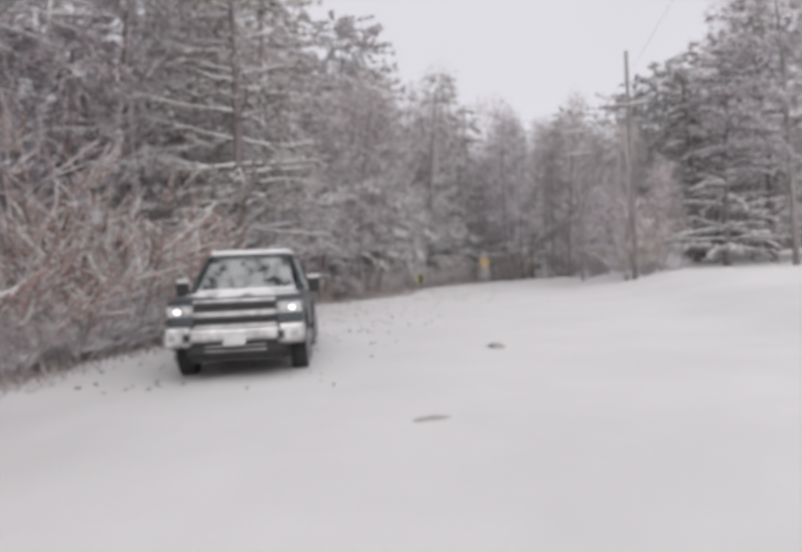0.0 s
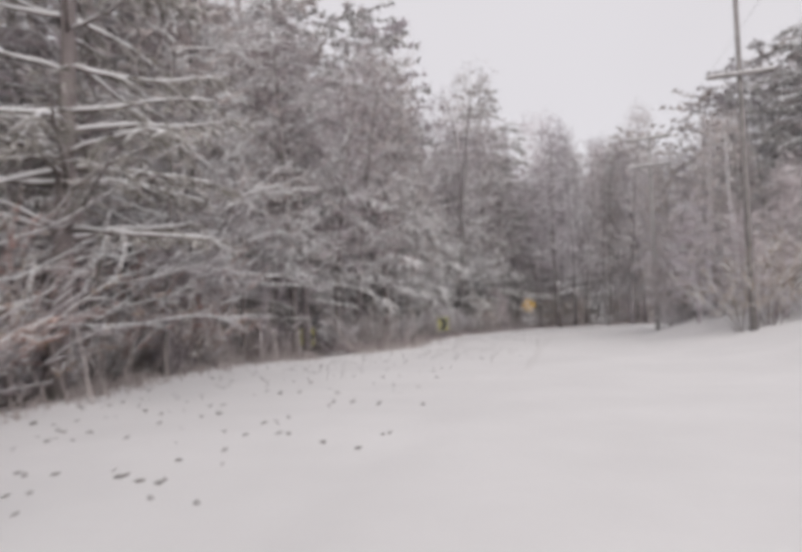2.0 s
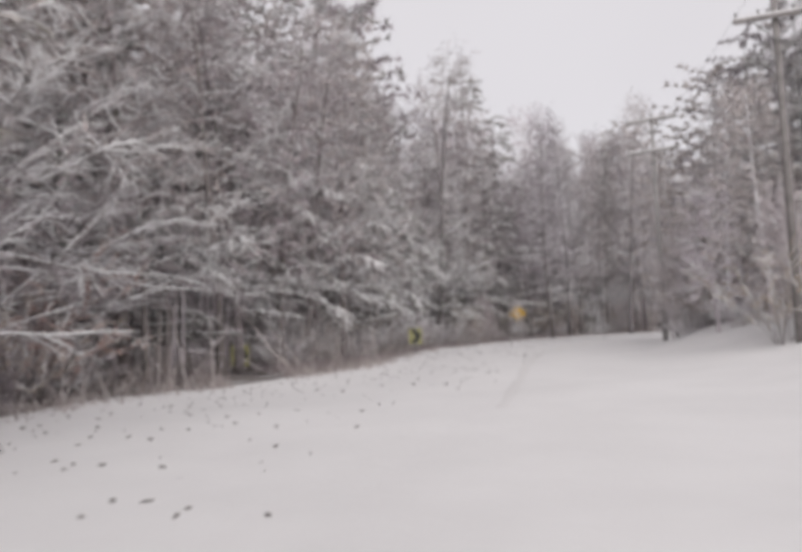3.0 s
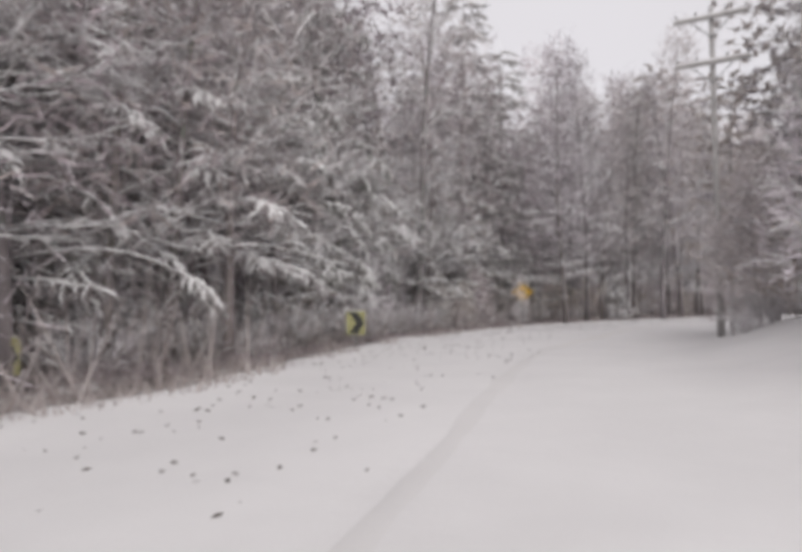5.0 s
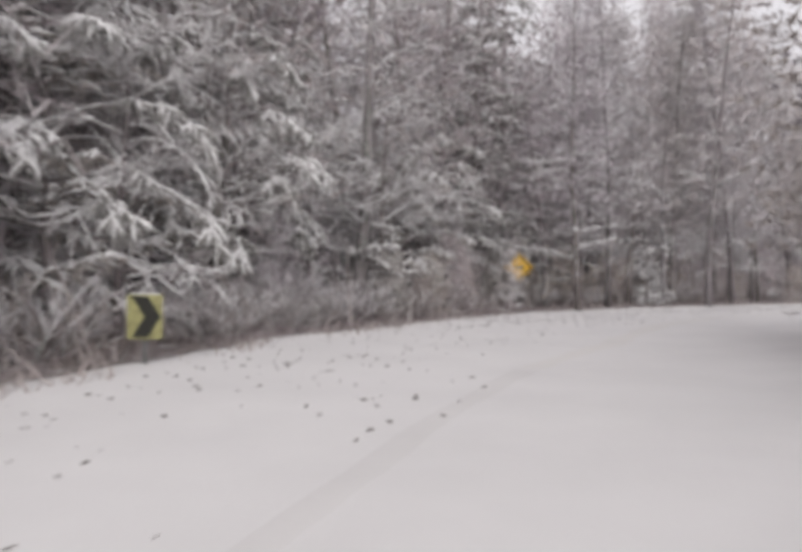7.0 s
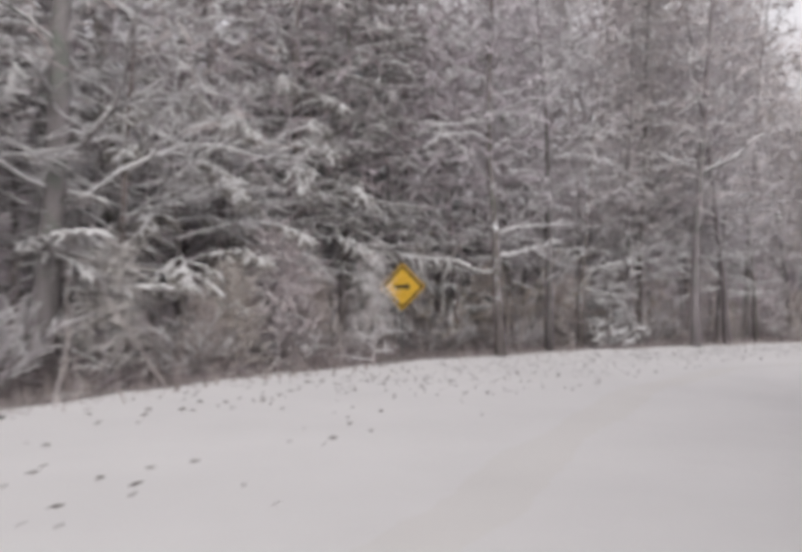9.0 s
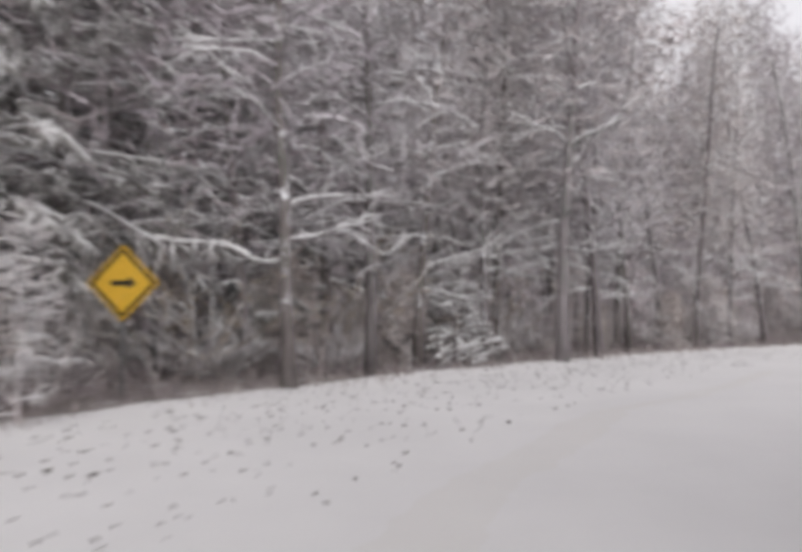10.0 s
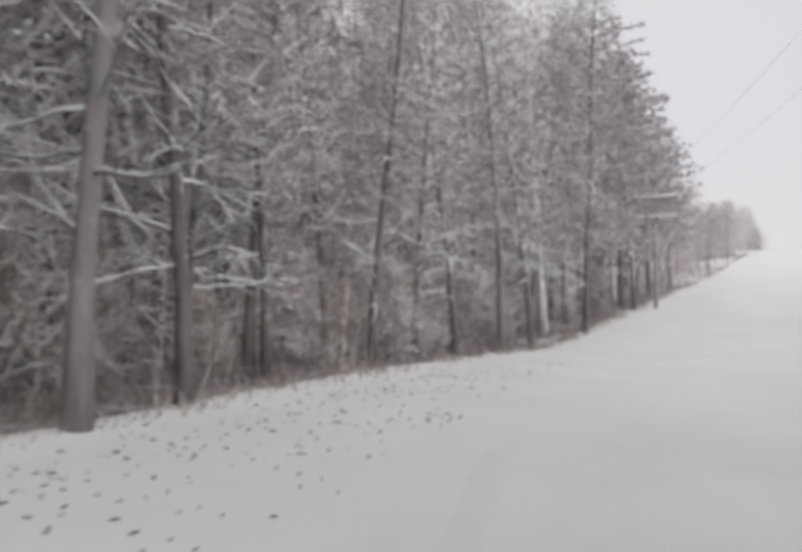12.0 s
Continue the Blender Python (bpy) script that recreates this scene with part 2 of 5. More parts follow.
# ---- mesh helpers ----
class Geo:
    """Loose vertices and faces that become one mesh."""

    def __init__(self):
        self.v, self.f = [], []

    def tube(self, pts, radii, sides=4, cap=True):
        base = len(self.v)
        last = len(pts) - 1
        side0 = None
        for i, p in enumerate(pts):
            t = (pts[min(i + 1, last)] - pts[max(i - 1, 0)])
            if t.length < 1e-6:
                t = Vector((0, 0, 1))
            t.normalize()
            ref = side0 if side0 is not None else (Vector((0, 0, 1)) if abs(t.z) < 0.9 else Vector((1, 0, 0)))
            a = t.cross(ref) if side0 is None else (side0 - t * side0.dot(t))
            a.normalize()
            side0 = a
            c = t.cross(a)
            for k in range(sides):
                w = 2 * math.pi * k / sides
                self.v.append(p + (a * math.cos(w) + c * math.sin(w)) * radii[i])
            if i:
                for k in range(sides):
                    k2 = (k + 1) % sides
                    self.f.append((base + (i - 1) * sides + k, base + (i - 1) * sides + k2, base + i * sides + k2, base + i * sides + k))
        if cap:
            self.f.append(tuple(base + last * sides + k for k in range(sides)))
            self.f.append(tuple(base + k for k in reversed(range(sides))))

    def blade(self, p, d, width, up):
        s = d.cross(up)
        if s.length < 1e-6:
            s = Vector((1, 0, 0))
        s = s.normalized() * width
        b = len(self.v)
        self.v += [p - s, p + s, p + d]
        self.f.append((b, b + 1, b + 2))

    def lump(self, c, rx, ry, rz, rng, rings=3, seg=6):
        """A soft low heap of snow."""
        b = len(self.v)
        for i in range(rings):
            e = math.pi / 2 * i / rings
            for k in range(seg):
                w = 2 * math.pi * k / seg
                j = 1 + rng.uniform(-0.25, 0.25)
                self.v.append(c + Vector((rx * math.cos(w) * math.cos(e) * j, ry * math.sin(w) * math.cos(e) * j, rz * math.sin(e))))
        self.v.append(c + Vector((0, 0, rz)))
        for i in range(rings - 1):
            for k in range(seg):
                k2 = (k + 1) % seg
                self.f.append((b + i * seg + k, b + i * seg + k2, b + (i + 1) * seg + k2, b + (i + 1) * seg + k))
        for k in range(seg):
            self.f.append((b + (rings - 1) * seg + k, b + (rings - 1) * seg + (k + 1) % seg, b + rings * seg))
        self.f.append(tuple(b + k for k in reversed(range(seg))))

    def mesh(self, name, smooth=True):
        me = bpy.data.meshes.new(name)
        me.from_pydata([tuple(v) for v in self.v], [], self.f)
        if smooth:
            me.polygons.foreach_set("use_smooth", [True] * len(me.polygons))
        me.update()
        return me


def geo_part(name, geo, material, parent, label="", smooth=True):
    ob = new(name, geo.mesh(name, smooth))
    ob.data.materials.append(material)
    ob.parent = parent
    if label:
        tagged(ob, label)
    return ob


def part(name, bm, material, parent, label="", smooth=False):
    me = bpy.data.meshes.new(name)
    if smooth:
        for f in bm.faces:
            f.smooth = True
    bm.to_mesh(me)
    bm.free()
    me.materials.append(material)
    ob = new(name, me)
    ob.parent = parent
    if label:
        tagged(ob, label)
    return ob


def box(sx, sy, sz, m=None, bevel=0.0, seg=2, taper=1.0, taper_y=1.0):
    bm = bmesh.new()
    bmesh.ops.create_cube(bm, size=1.0)
    for v in bm.verts:
        top = v.co.z > 0
        v.co = Vector((v.co.x * sx * (taper if top else 1), v.co.y * sy * (taper_y if top else 1), v.co.z * sz))
    if bevel:
        bmesh.ops.bevel(bm, geom=bm.edges[:], offset=bevel, segments=seg, affect="EDGES", profile=0.5)
    if m is not None:
        bm.transform(m)
    return bm


def rod(r1, r2, length, m=None, seg=16):
    bm = bmesh.new()
    bmesh.ops.create_cone(bm, cap_ends=True, segments=seg, radius1=r1, radius2=r2, depth=length)
    if m is not None:
        bm.transform(m)
    return bm


# ---- the ground: one sheet of snow from the road to the horizon ----
EDGE = [(-0.7, -22.4), (-0.7, 17.0), (-1.0, 22.8), (-1.2, 27.0), (-2.0, 31.4), (-1.5, 36.0), (0.4, 40.0), (1.7, 44.0), (2.0, 50.0), (2.4, 55.0), (2.8, 60.5), (4.5, 65.3), (6.1, 70.6), (8.1, 74.6), (9.9, 77.2), (12.3, 80.0), (14.8, 82.9), (18.4, 86.1), (23.4, 90.4), (28.4, 94.0), (35.8, 98.6), (45.9, 105.3), (70.0, 120.5), (112.0, 149.0), (175.0, 194.0)]


def road_x(y):
    """The line that the road's right lane takes, as x over y."""
    pts = [(5.6, -40.0), (5.86, 5.0), (6.3, 15.0), (6.8, 22.4), (8.0, 33.0), (9.3, 44.3), (10.9, 56.9), (12.3, 63.9), (14.2, 70.0), (17.2, 74.7), (30.0, 85.0), (60.0, 107.0), (160.0, 180.0)]
    for (x0, y0), (x1, y1) in zip(pts, pts[1:]):
        if y <= y1:
            return x0 + (x1 - x0) * max(0.0, (y - y0)) / (y1 - y0)
    return pts[-1][0]


def edge_x(y):
    for (x0, y0), (x1, y1) in zip(EDGE, EDGE[1:]):
        if y <= y1:
            return x0 + (x1 - x0) * max(0.0, (y - y0)) / (y1 - y0)
    return EDGE[-1][0]


def step01(a, b, v):
    k = min(1.0, max(0.0, (v - a) / (b - a)))
    return k * k * (3 - 2 * k)


def ground_z(x, y):
    u = (x - 17.2) * 0.81 + (y - 74.7) * 0.59
    hill = 0.11 * max(0.0, min(u, 140.0) - 28.0) * step01(20, 34, u)
    off = x - road_x(y)
    bank = 0.62 * step01(4.2, 8.5, off) * (0.8 + 0.4 * noise.noise((x * 0.12, y * 0.12, 3)))
    bank += 0.55 * step01(1.4, 6.8, off) * step01(22, 46, y) * (1 - step01(52, 63, y))
    bank += 0.55 * step01(1.7, 6.0, off) * step01(42, 56, y) * (1 - step01(58, 70, y))
    wood = edge_x(y) - x
    floor = 0.10 * step01(-1.6, -0.2, wood) - 0.12 * step01(0.0, 1.0, wood) + 0.35 * step01(2.0, 12, wood)
    heave = 0.05 * noise.noise((x * 0.22, y * 0.22, 0)) + 0.018 * noise.noise((x * 1.1, y * 1.1, 5))
    rough = 0.10 * step01(-0.5, 1.5, wood) * noise.noise((x * 0.8, y * 0.8, 9))
    rut = -0.022 * (math.exp(-((off + 2.0) / 0.26) ** 2) + 0.3 * math.exp(-((off - 0.15) / 0.24) ** 2) + 0.6 * math.exp(-((off + 4.4) / 0.25) ** 2) + 0.6 * math.exp(-((off + 2.7) / 0.25) ** 2))
    return hill + bank + floor + heave + rough + rut


def axis_steps(lo, hi, fine_lo, fine_hi, fine, growth=1.3):
    out = list(np.arange(fine_lo, fine_hi + 1e-6, fine))
    s, v = fine, fine_lo
    while v > lo:
        s *= growth
        v -= s
        out.insert(0, v)
    s, v = fine, fine_hi
    while v < hi:
        s *= growth
        v += s
        out.append(v)
    return [float(a) for a in out]


def build_ground():
    xs = axis_steps(-1500, 1500, -9.0, 28.0, 0.2)
    ys = axis_steps(-1500, 1500, 2.0, 92.0, 0.4)
    verts = [(x, y, ground_z(x, y)) for y in ys for x in xs]
    nx = len(xs)
    faces = [(j * nx + i, j * nx + i + 1, (j + 1) * nx + i + 1, (j + 1) * nx + i) for j in range(len(ys) - 1) for i in range(nx - 1)]
    me = bpy.data.meshes.new("ground")
    me.from_pydata(verts, [], faces)
    me.polygons.foreach_set("use_smooth", [True] * len(me.polygons))
    me.materials.append(SNOW_GROUND)
    return tagged(new("ground", me), "road and verges buried under smooth fresh white snow", "ground", kind="structure")


ground = build_ground()


# ---- trees ----
def curve_points(p, d, length, n, rng, wander=0.12, droop=0.0):
    pts, d = [p.copy()], d.normalized()
    for i in range(n):
        d = d + Vector((rng.uniform(-wander, wander), rng.uniform(-wander, wander), rng.uniform(-wander, wander) - droop))
        d.normalize()
        pts.append(pts[-1] + d * (length / n))
    return pts


def taper(r0, r1, n):
    return [r0 + (r1 - r0) * i / n for i in range(n + 1)]


def along(pts, k):
    f = k * (len(pts) - 1)
    i = min(int(f), len(pts) - 2)
    return pts[i].lerp(pts[i + 1], f - i), (pts[i + 1] - pts[i]).normalized()


def add_snow(geo, pts, radii, rng, load, sides=4, fine=1):
    """Snow that lies along the top of a limb, thicker here and there, with bare gaps."""
    n = (len(pts) - 1) * fine
    line, thick = [], []
    for i in range(n + 1):
        p, _ = along(pts, i / n)
        k = i / n * (len(radii) - 1)
        a = min(int(k), len(radii) - 2)
        r = radii[a] + (radii[a + 1] - radii[a]) * (k - a)
        heap = rng.uniform(0.35, 1.5) if rng.random() > 0.12 else 0.0
        line.append(p + Vector((rng.uniform(-0.2, 0.2) * load, rng.uniform(-0.2, 0.2) * load, r * 0.7 + 0.012 + load * 0.25 * heap)))
        thick.append(max(0.006, r * 0.6 + load * heap))
    thick[-1] = 0.006
    geo.tube(line, thick, sides)


def bare_tree(rng, height, limbs, sub, twigs, spread, load, bark, label, first=0.14, lean=0.03, twig_mat=None, haze=0, droop=0.02, girth=1.0, far=False, white=0.45):
    """A leafless broadleaf tree, its limbs lined with snow."""
    root = new("bare_tree")
    trunk, crown, snow, fine = Geo(), Geo(), Geo(), Geo()
    n = 9
    tp = curve_points(Vector((0, 0, -0.3)), Vector((rng.uniform(-lean, lean), rng.uniform(-lean, lean), 1)), height, n, rng, 0.05)
    r0 = height * girth * rng.uniform(0.0105, 0.0135)
    tr = [r0 * (1.35 if i == 0 else 1.0) * (1 - 0.86 * i / n) for i in range(n + 1)]
    trunk.tube(tp, tr, 9)
    for i in range(limbs):
        k = first + (0.97 - first) * (i + rng.random()) / limbs
        p, _ = along(tp, k)
        w = rng.uniform(0, 2 * math.pi)
        rise = rng.uniform(-0.05, 0.35) + 0.75 * k
        d = Vector((math.cos(w), math.sin(w), rise))
        length = spread * height * rng.uniform(0.6, 1.15) * (1.05 - 0.72 * k)
        lp = curve_points(p, d, length, 4 if far else 7, rng, 0.32, droop)
        lr = taper(r0 * (1 - 0.86 * k) * rng.uniform(0.17, 0.30), 0.008, len(lp) - 1)
        crown.tube(lp, lr, 3 if far else 5, not far)
        add_snow(snow, lp, lr, rng, load, 3 if far else 4, 1 if far else 2)
        for j in range(sub):
            kk = rng.uniform(0.2, 1.0)
            q, t = along(lp, kk)
            d2 = t + Vector((rng.uniform(-1, 1), rng.uniform(-1, 1), rng.uniform(-0.35, 0.6)))
            l2 = length * rng.uniform(0.18, 0.42)
            bp = curve_points(q, d2, l2, 2 if far else 4, rng, 0.2, 0.04)
            br = taper(max(0.010, lr[int(kk * (len(lr) - 1))] * 0.5), 0.005, len(bp) - 1)
            crown.tube(bp, br, 3, False)
            if rng.random() < 0.85:
                add_snow(snow, bp, br, rng, load * 0.7, 3)
            for _ in range(twigs):
                q2, t2 = along(bp, rng.uniform(0.2, 1.0))
                d3 = t2 + Vector((rng.uniform(-1, 1), rng.uniform(-1, 1), rng.uniform(-0.6, 0.5)))
                wp = curve_points(q2, d3, rng.uniform(0.25, 0.75), 2, rng, 0.25, 0.05)
                if rng.random() < white:
                    snow.tube(wp, [0.012 + load * 0.25, 0.014 + load * 0.3, 0.004], 3, False)
                else:
                    fine.tube(wp, [0.007, 0.006, 0.003], 3, False)
    for _ in range(haze):
        k = rng.uniform(0.25, 1.0)
        p, _t = along(tp, k)
        w, rr = rng.uniform(0, 6.283), spread * height * (1.15 - 0.8 * k) * math.sqrt(rng.random())
        q = p + Vector((math.cos(w) * rr, math.sin(w) * rr, rng.uniform(-0.6, 0.9)))
        d = Vector((rng.uniform(-1, 1), rng.uniform(-1, 1), rng.uniform(-0.3, 0.9))).normalized() * rng.uniform(0.35, 1.0)
        fine.blade(q, d, rng.uniform(0.016, 0.036), Vector((rng.uniform(-1, 1), rng.uniform(-1, 1), rng.uniform(-1, 1))))
    geo_part("trunk", trunk, bark, root)
    geo_part("crown", crown, bark, root)
    tagged(geo_part("snow_load", snow, SNOW_LOAD, root, "white snow lying along the limbs"), kind="stuff")
    tagged(geo_part("spray", fine, twig_mat or TWIG, root, smooth=False), kind="stuff")
    return tagged(root, label, "tree")


def pine(rng, height, whorls, per, reach, load, label, first=0.10, droop=0.05, snowy=0.62, lift=0.2, clumpy=0.0, dense=5.5):
    """A conifer whose boughs hang under fingers of snow."""
    root = new("pine_tree")
    trunk, crown, snow, needles = Geo(), Geo(), Geo(), Geo()
    tp = curve_points(Vector((0, 0, -0.3)), Vector((rng.uniform(-0.03, 0.03), rng.uniform(-0.03, 0.03), 1)), height, 8, rng, 0.03)
    r0 = height * 0.0135
    trunk.tube(tp, [r0 * (1 - 0.93 * i / 8) for i in range(9)], 9)
    for i in range(whorls):
        k = first + (0.99 - first) * min(0.99, max(0.0, (i + rng.uniform(-0.45, 0.45)) / whorls))
        p, _ = along(tp, k)
        w0 = rng.uniform(0, 6.283)
        for j in range(per):
            w = w0 + 6.283 * j / per + rng.uniform(-0.35, 0.35)
            length = reach * height * (1.05 - k) ** 0.8 * rng.uniform(0.65, 1.15)
            if rng.random() < 0.12:
                continue
            d = Vector((math.cos(w), math.sin(w), lift + rng.uniform(-0.3, 0.3)))
            lp = curve_points(p + Vector((0, 0, rng.uniform(-0.25, 0.25))), d, length, 6, rng, 0.17, droop)
            lr = taper(max(0.02, r0 * (1 - k) * 0.35), 0.010, 6)
            crown.tube(lp, lr, 4)
            add_snow(snow, lp, lr, rng, load, 4, 2)
            white = snowy if rng.random() > clumpy else 0.12
            count = max(5, int(length * dense))
            for s in range(count):
                kk = 0.25 + 0.75 * (s + rng.random()) / count
                q, t = along(lp, kk)
                side = Vector((-t.y, t.x, 0)) * (1 if s % 2 else -1)
                d2 = t * 0.9 + side * rng.uniform(0.4, 1.1) + Vector((0, 0, rng.uniform(-0.25, 0.15)))
                l2 = rng.uniform(0.35, 0.85) * (1.2 - 0.4 * kk)
                bp = curve_points(q, d2, l2, 3, rng, 0.12, 0.16)
                if rng.random() < white:
                    snow.tube([a + Vector((0, 0, 0.03)) for a in bp], [0.015, load * rng.uniform(0.6, 1.9), load * rng.uniform(0.4, 1.7), 0.008], 4, False)
                for _ in range(9):
                    q2, t2 = along(bp, rng.uniform(0.1, 1.0))
                    d3 = (t2 + Vector((rng.uniform(-0.9, 0.9), rng.uniform(-0.9, 0.9), rng.uniform(-1.0, 0.25)))).normalized() * rng.uniform(0.14, 0.30)
                    needles.blade(q2, d3, 0.028, Vector((rng.uniform(-1, 1), rng.uniform(-1, 1), rng.uniform(-1, 1))))
    geo_part("trunk", trunk, BARK, root)
    geo_part("crown", crown, BARK, root)
    tagged(geo_part("snow_load", snow, SNOW_LOAD, root, "heavy white snow bending the boughs"), kind="stuff")
    tagged(geo_part("foliage", needles, NEEDLE, root, smooth=False), kind="stuff")
    return tagged(root, label, "tree")


def arched_pine(rng, height, limbs, reach, load, label):
    """A pine whose long bare limbs rise, arch over and hang in fans of snowy needles."""
    root = new("pine_tree")
    trunk, crown, snow, needles = Geo(), Geo(), Geo(), Geo()
    tp = curve_points(Vector((0, 0, -0.3)), Vector((rng.uniform(-0.05, 0.05), rng.uniform(-0.05, 0.05), 1)), height, 8, rng, 0.04)
    r0 = height * 0.0125
    trunk.tube(tp, [r0 * (1 - 0.9 * i / 8) for i in range(9)], 9)
    for i in range(limbs):
        k = 0.27 + 0.70 * (i + rng.uniform(-0.3, 0.3)) / limbs
        p, _ = along(tp, min(0.97, max(0.24, k)))
        w = i * 2.4 + rng.uniform(-0.5, 0.5)
        length = reach * (1.12 - 0.75 * k) * rng.uniform(0.7, 1.2)
        d = Vector((math.cos(w), math.sin(w), rng.uniform(0.15, 0.6)))
        bend = rng.uniform(0.9, 1.5)
        lp = [p.copy()]
        for j in range(9):
            d = d + Vector((rng.uniform(-0.10, 0.10), rng.uniform(-0.10, 0.10), -0.022 * bend * (j + 1)))
            d.normalize()
            lp.append(lp[-1] + d * length / 9)
        lr = taper(max(0.022, r0 * (1 - k) * 0.45), 0.010, 9)
        crown.tube(lp, lr, 5)
        add_snow(snow, lp, lr, rng, load * 0.6, 4, 2)
        fans = [(1.0, 20)] + [(rng.uniform(0.4, 0.92), 12) for _ in range(4)]
        for at, count in fans:
            q0, t0 = along(lp, at)
            if at < 1.0:
                side = Vector((-t0.y, t0.x, 0)) * rng.choice((-1, 1))
                arm = curve_points(q0, t0 + side * rng.uniform(0.6, 1.2) + Vector((0, 0, 0.15)), length * rng.uniform(0.16, 0.3), 4, rng, 0.12, 0.12)
                ar = taper(0.016, 0.008, 4)
                crown.tube(arm, ar, 4, False)
                add_snow(snow, arm, ar, rng, load * 0.5, 4)
                q0, t0 = arm[-1], (arm[-1] - arm[-2]).normalized()
            heavy = rng.random() < (0.6 if k < 0.6 else 0.35)
            for _ in range(count):
                q = q0 - t0 * rng.uniform(0.0, 0.8)
                d2 = t0 * rng.uniform(0.3, 1.1) + Vector((rng.uniform(-0.9, 0.9), rng.uniform(-0.9, 0.9), rng.uniform(-0.5, 0.25)))
                bp = curve_points(q, d2, rng.uniform(0.22, 0.6), 3, rng, 0.22, 0.2)
                if rng.random() < (0.85 if heavy else 0.3):
                    snow.tube([a + Vector((0, 0, 0.02)) for a in bp], [0.012, load * rng.uniform(0.6, 1.5), load * rng.uniform(0.5, 1.4), 0.008], 4, False)
                for _n in range(7):
                    q2, t2 = along(bp, rng.uniform(0.1, 1.0))
                    d3 = (t2 + Vector((rng.uniform(-0.8, 0.8), rng.uniform(-0.8, 0.8), rng.uniform(-1.1, 0.1)))).normalized() * rng.uniform(0.12, 0.26)
                    needles.blade(q2, d3, 0.022, Vector((rng.uniform(-1, 1), rng.uniform(-1, 1), rng.uniform(-1, 1))))
    geo_part("trunk", trunk, BARK, root)
    geo_part("crown", crown, BARK, root)
    tagged(geo_part("snow_load", snow, SNOW_LOAD, root, "white snow lining the limbs and heaped at their ends"), kind="stuff")
    tagged(geo_part("foliage", needles, NEEDLE, root, smooth=False), kind="stuff")
    return tagged(root, label, "tree")


def shrub(rng, height, stems, leaves, load, label, leaf_mat=None, bark=None):
    root = new("shrub")
    wood, snow, fine = Geo(), Geo(), Geo()
    for _ in range(stems):
        w = rng.uniform(0, 6.283)
        p = Vector((math.cos(w) * rng.uniform(0, 0.5), math.sin(w) * rng.uniform(0, 0.5), -0.1))
        d = Vector((math.cos(w) * rng.uniform(0.1, 0.9), math.sin(w) * rng.uniform(0.1, 0.9), 1))
        sp = curve_points(p, d, height * rng.uniform(0.6, 1.15), 6, rng, 0.16, 0.06)
        sr = taper(rng.uniform(0.012, 0.024), 0.005, 6)
        wood.tube(sp, sr, 4)
        if rng.random() < 0.45:
            add_snow(snow, sp[2:], sr[2:], rng, load, 3)
        for _k in range(9):
            q, t = along(sp, rng.uniform(0.25, 1.0))
            bp = curve_points(q, t + Vector((rng.uniform(-1, 1), rng.uniform(-1, 1), rng.uniform(-0.4, 0.5))), rng.uniform(0.3, 0.9), 3, rng, 0.2, 0.06)
            if rng.random() < 0.5:
                add_snow(snow, bp, [0.008, 0.008, 0.007, 0.004], rng, load * 0.8, 3)
            fine.tube(bp, [0.008, 0.007, 0.006, 0.003], 3, False)
            for _m in range(leaves):
                q2, _t = along(bp, rng.random())
                d3 = Vector((rng.uniform(-1, 1), rng.uniform(-1, 1), rng.uniform(-1, 0.3))).normalized() * rng.uniform(0.05, 0.11)
                fine.blade(q2, d3, 0.025, Vector((rng.uniform(-1, 1), rng.uniform(-1, 1), rng.uniform(-1, 1))))
    geo_part("wood", wood, bark or BARK, root)
    tagged(geo_part("snow_load", snow, SNOW_LOAD, root, "clumps of white snow"), kind="stuff")
    tagged(geo_part("spray", fine, leaf_mat or TWIG, root, smooth=False), kind="stuff")
    return tagged(root, label, "shrub")


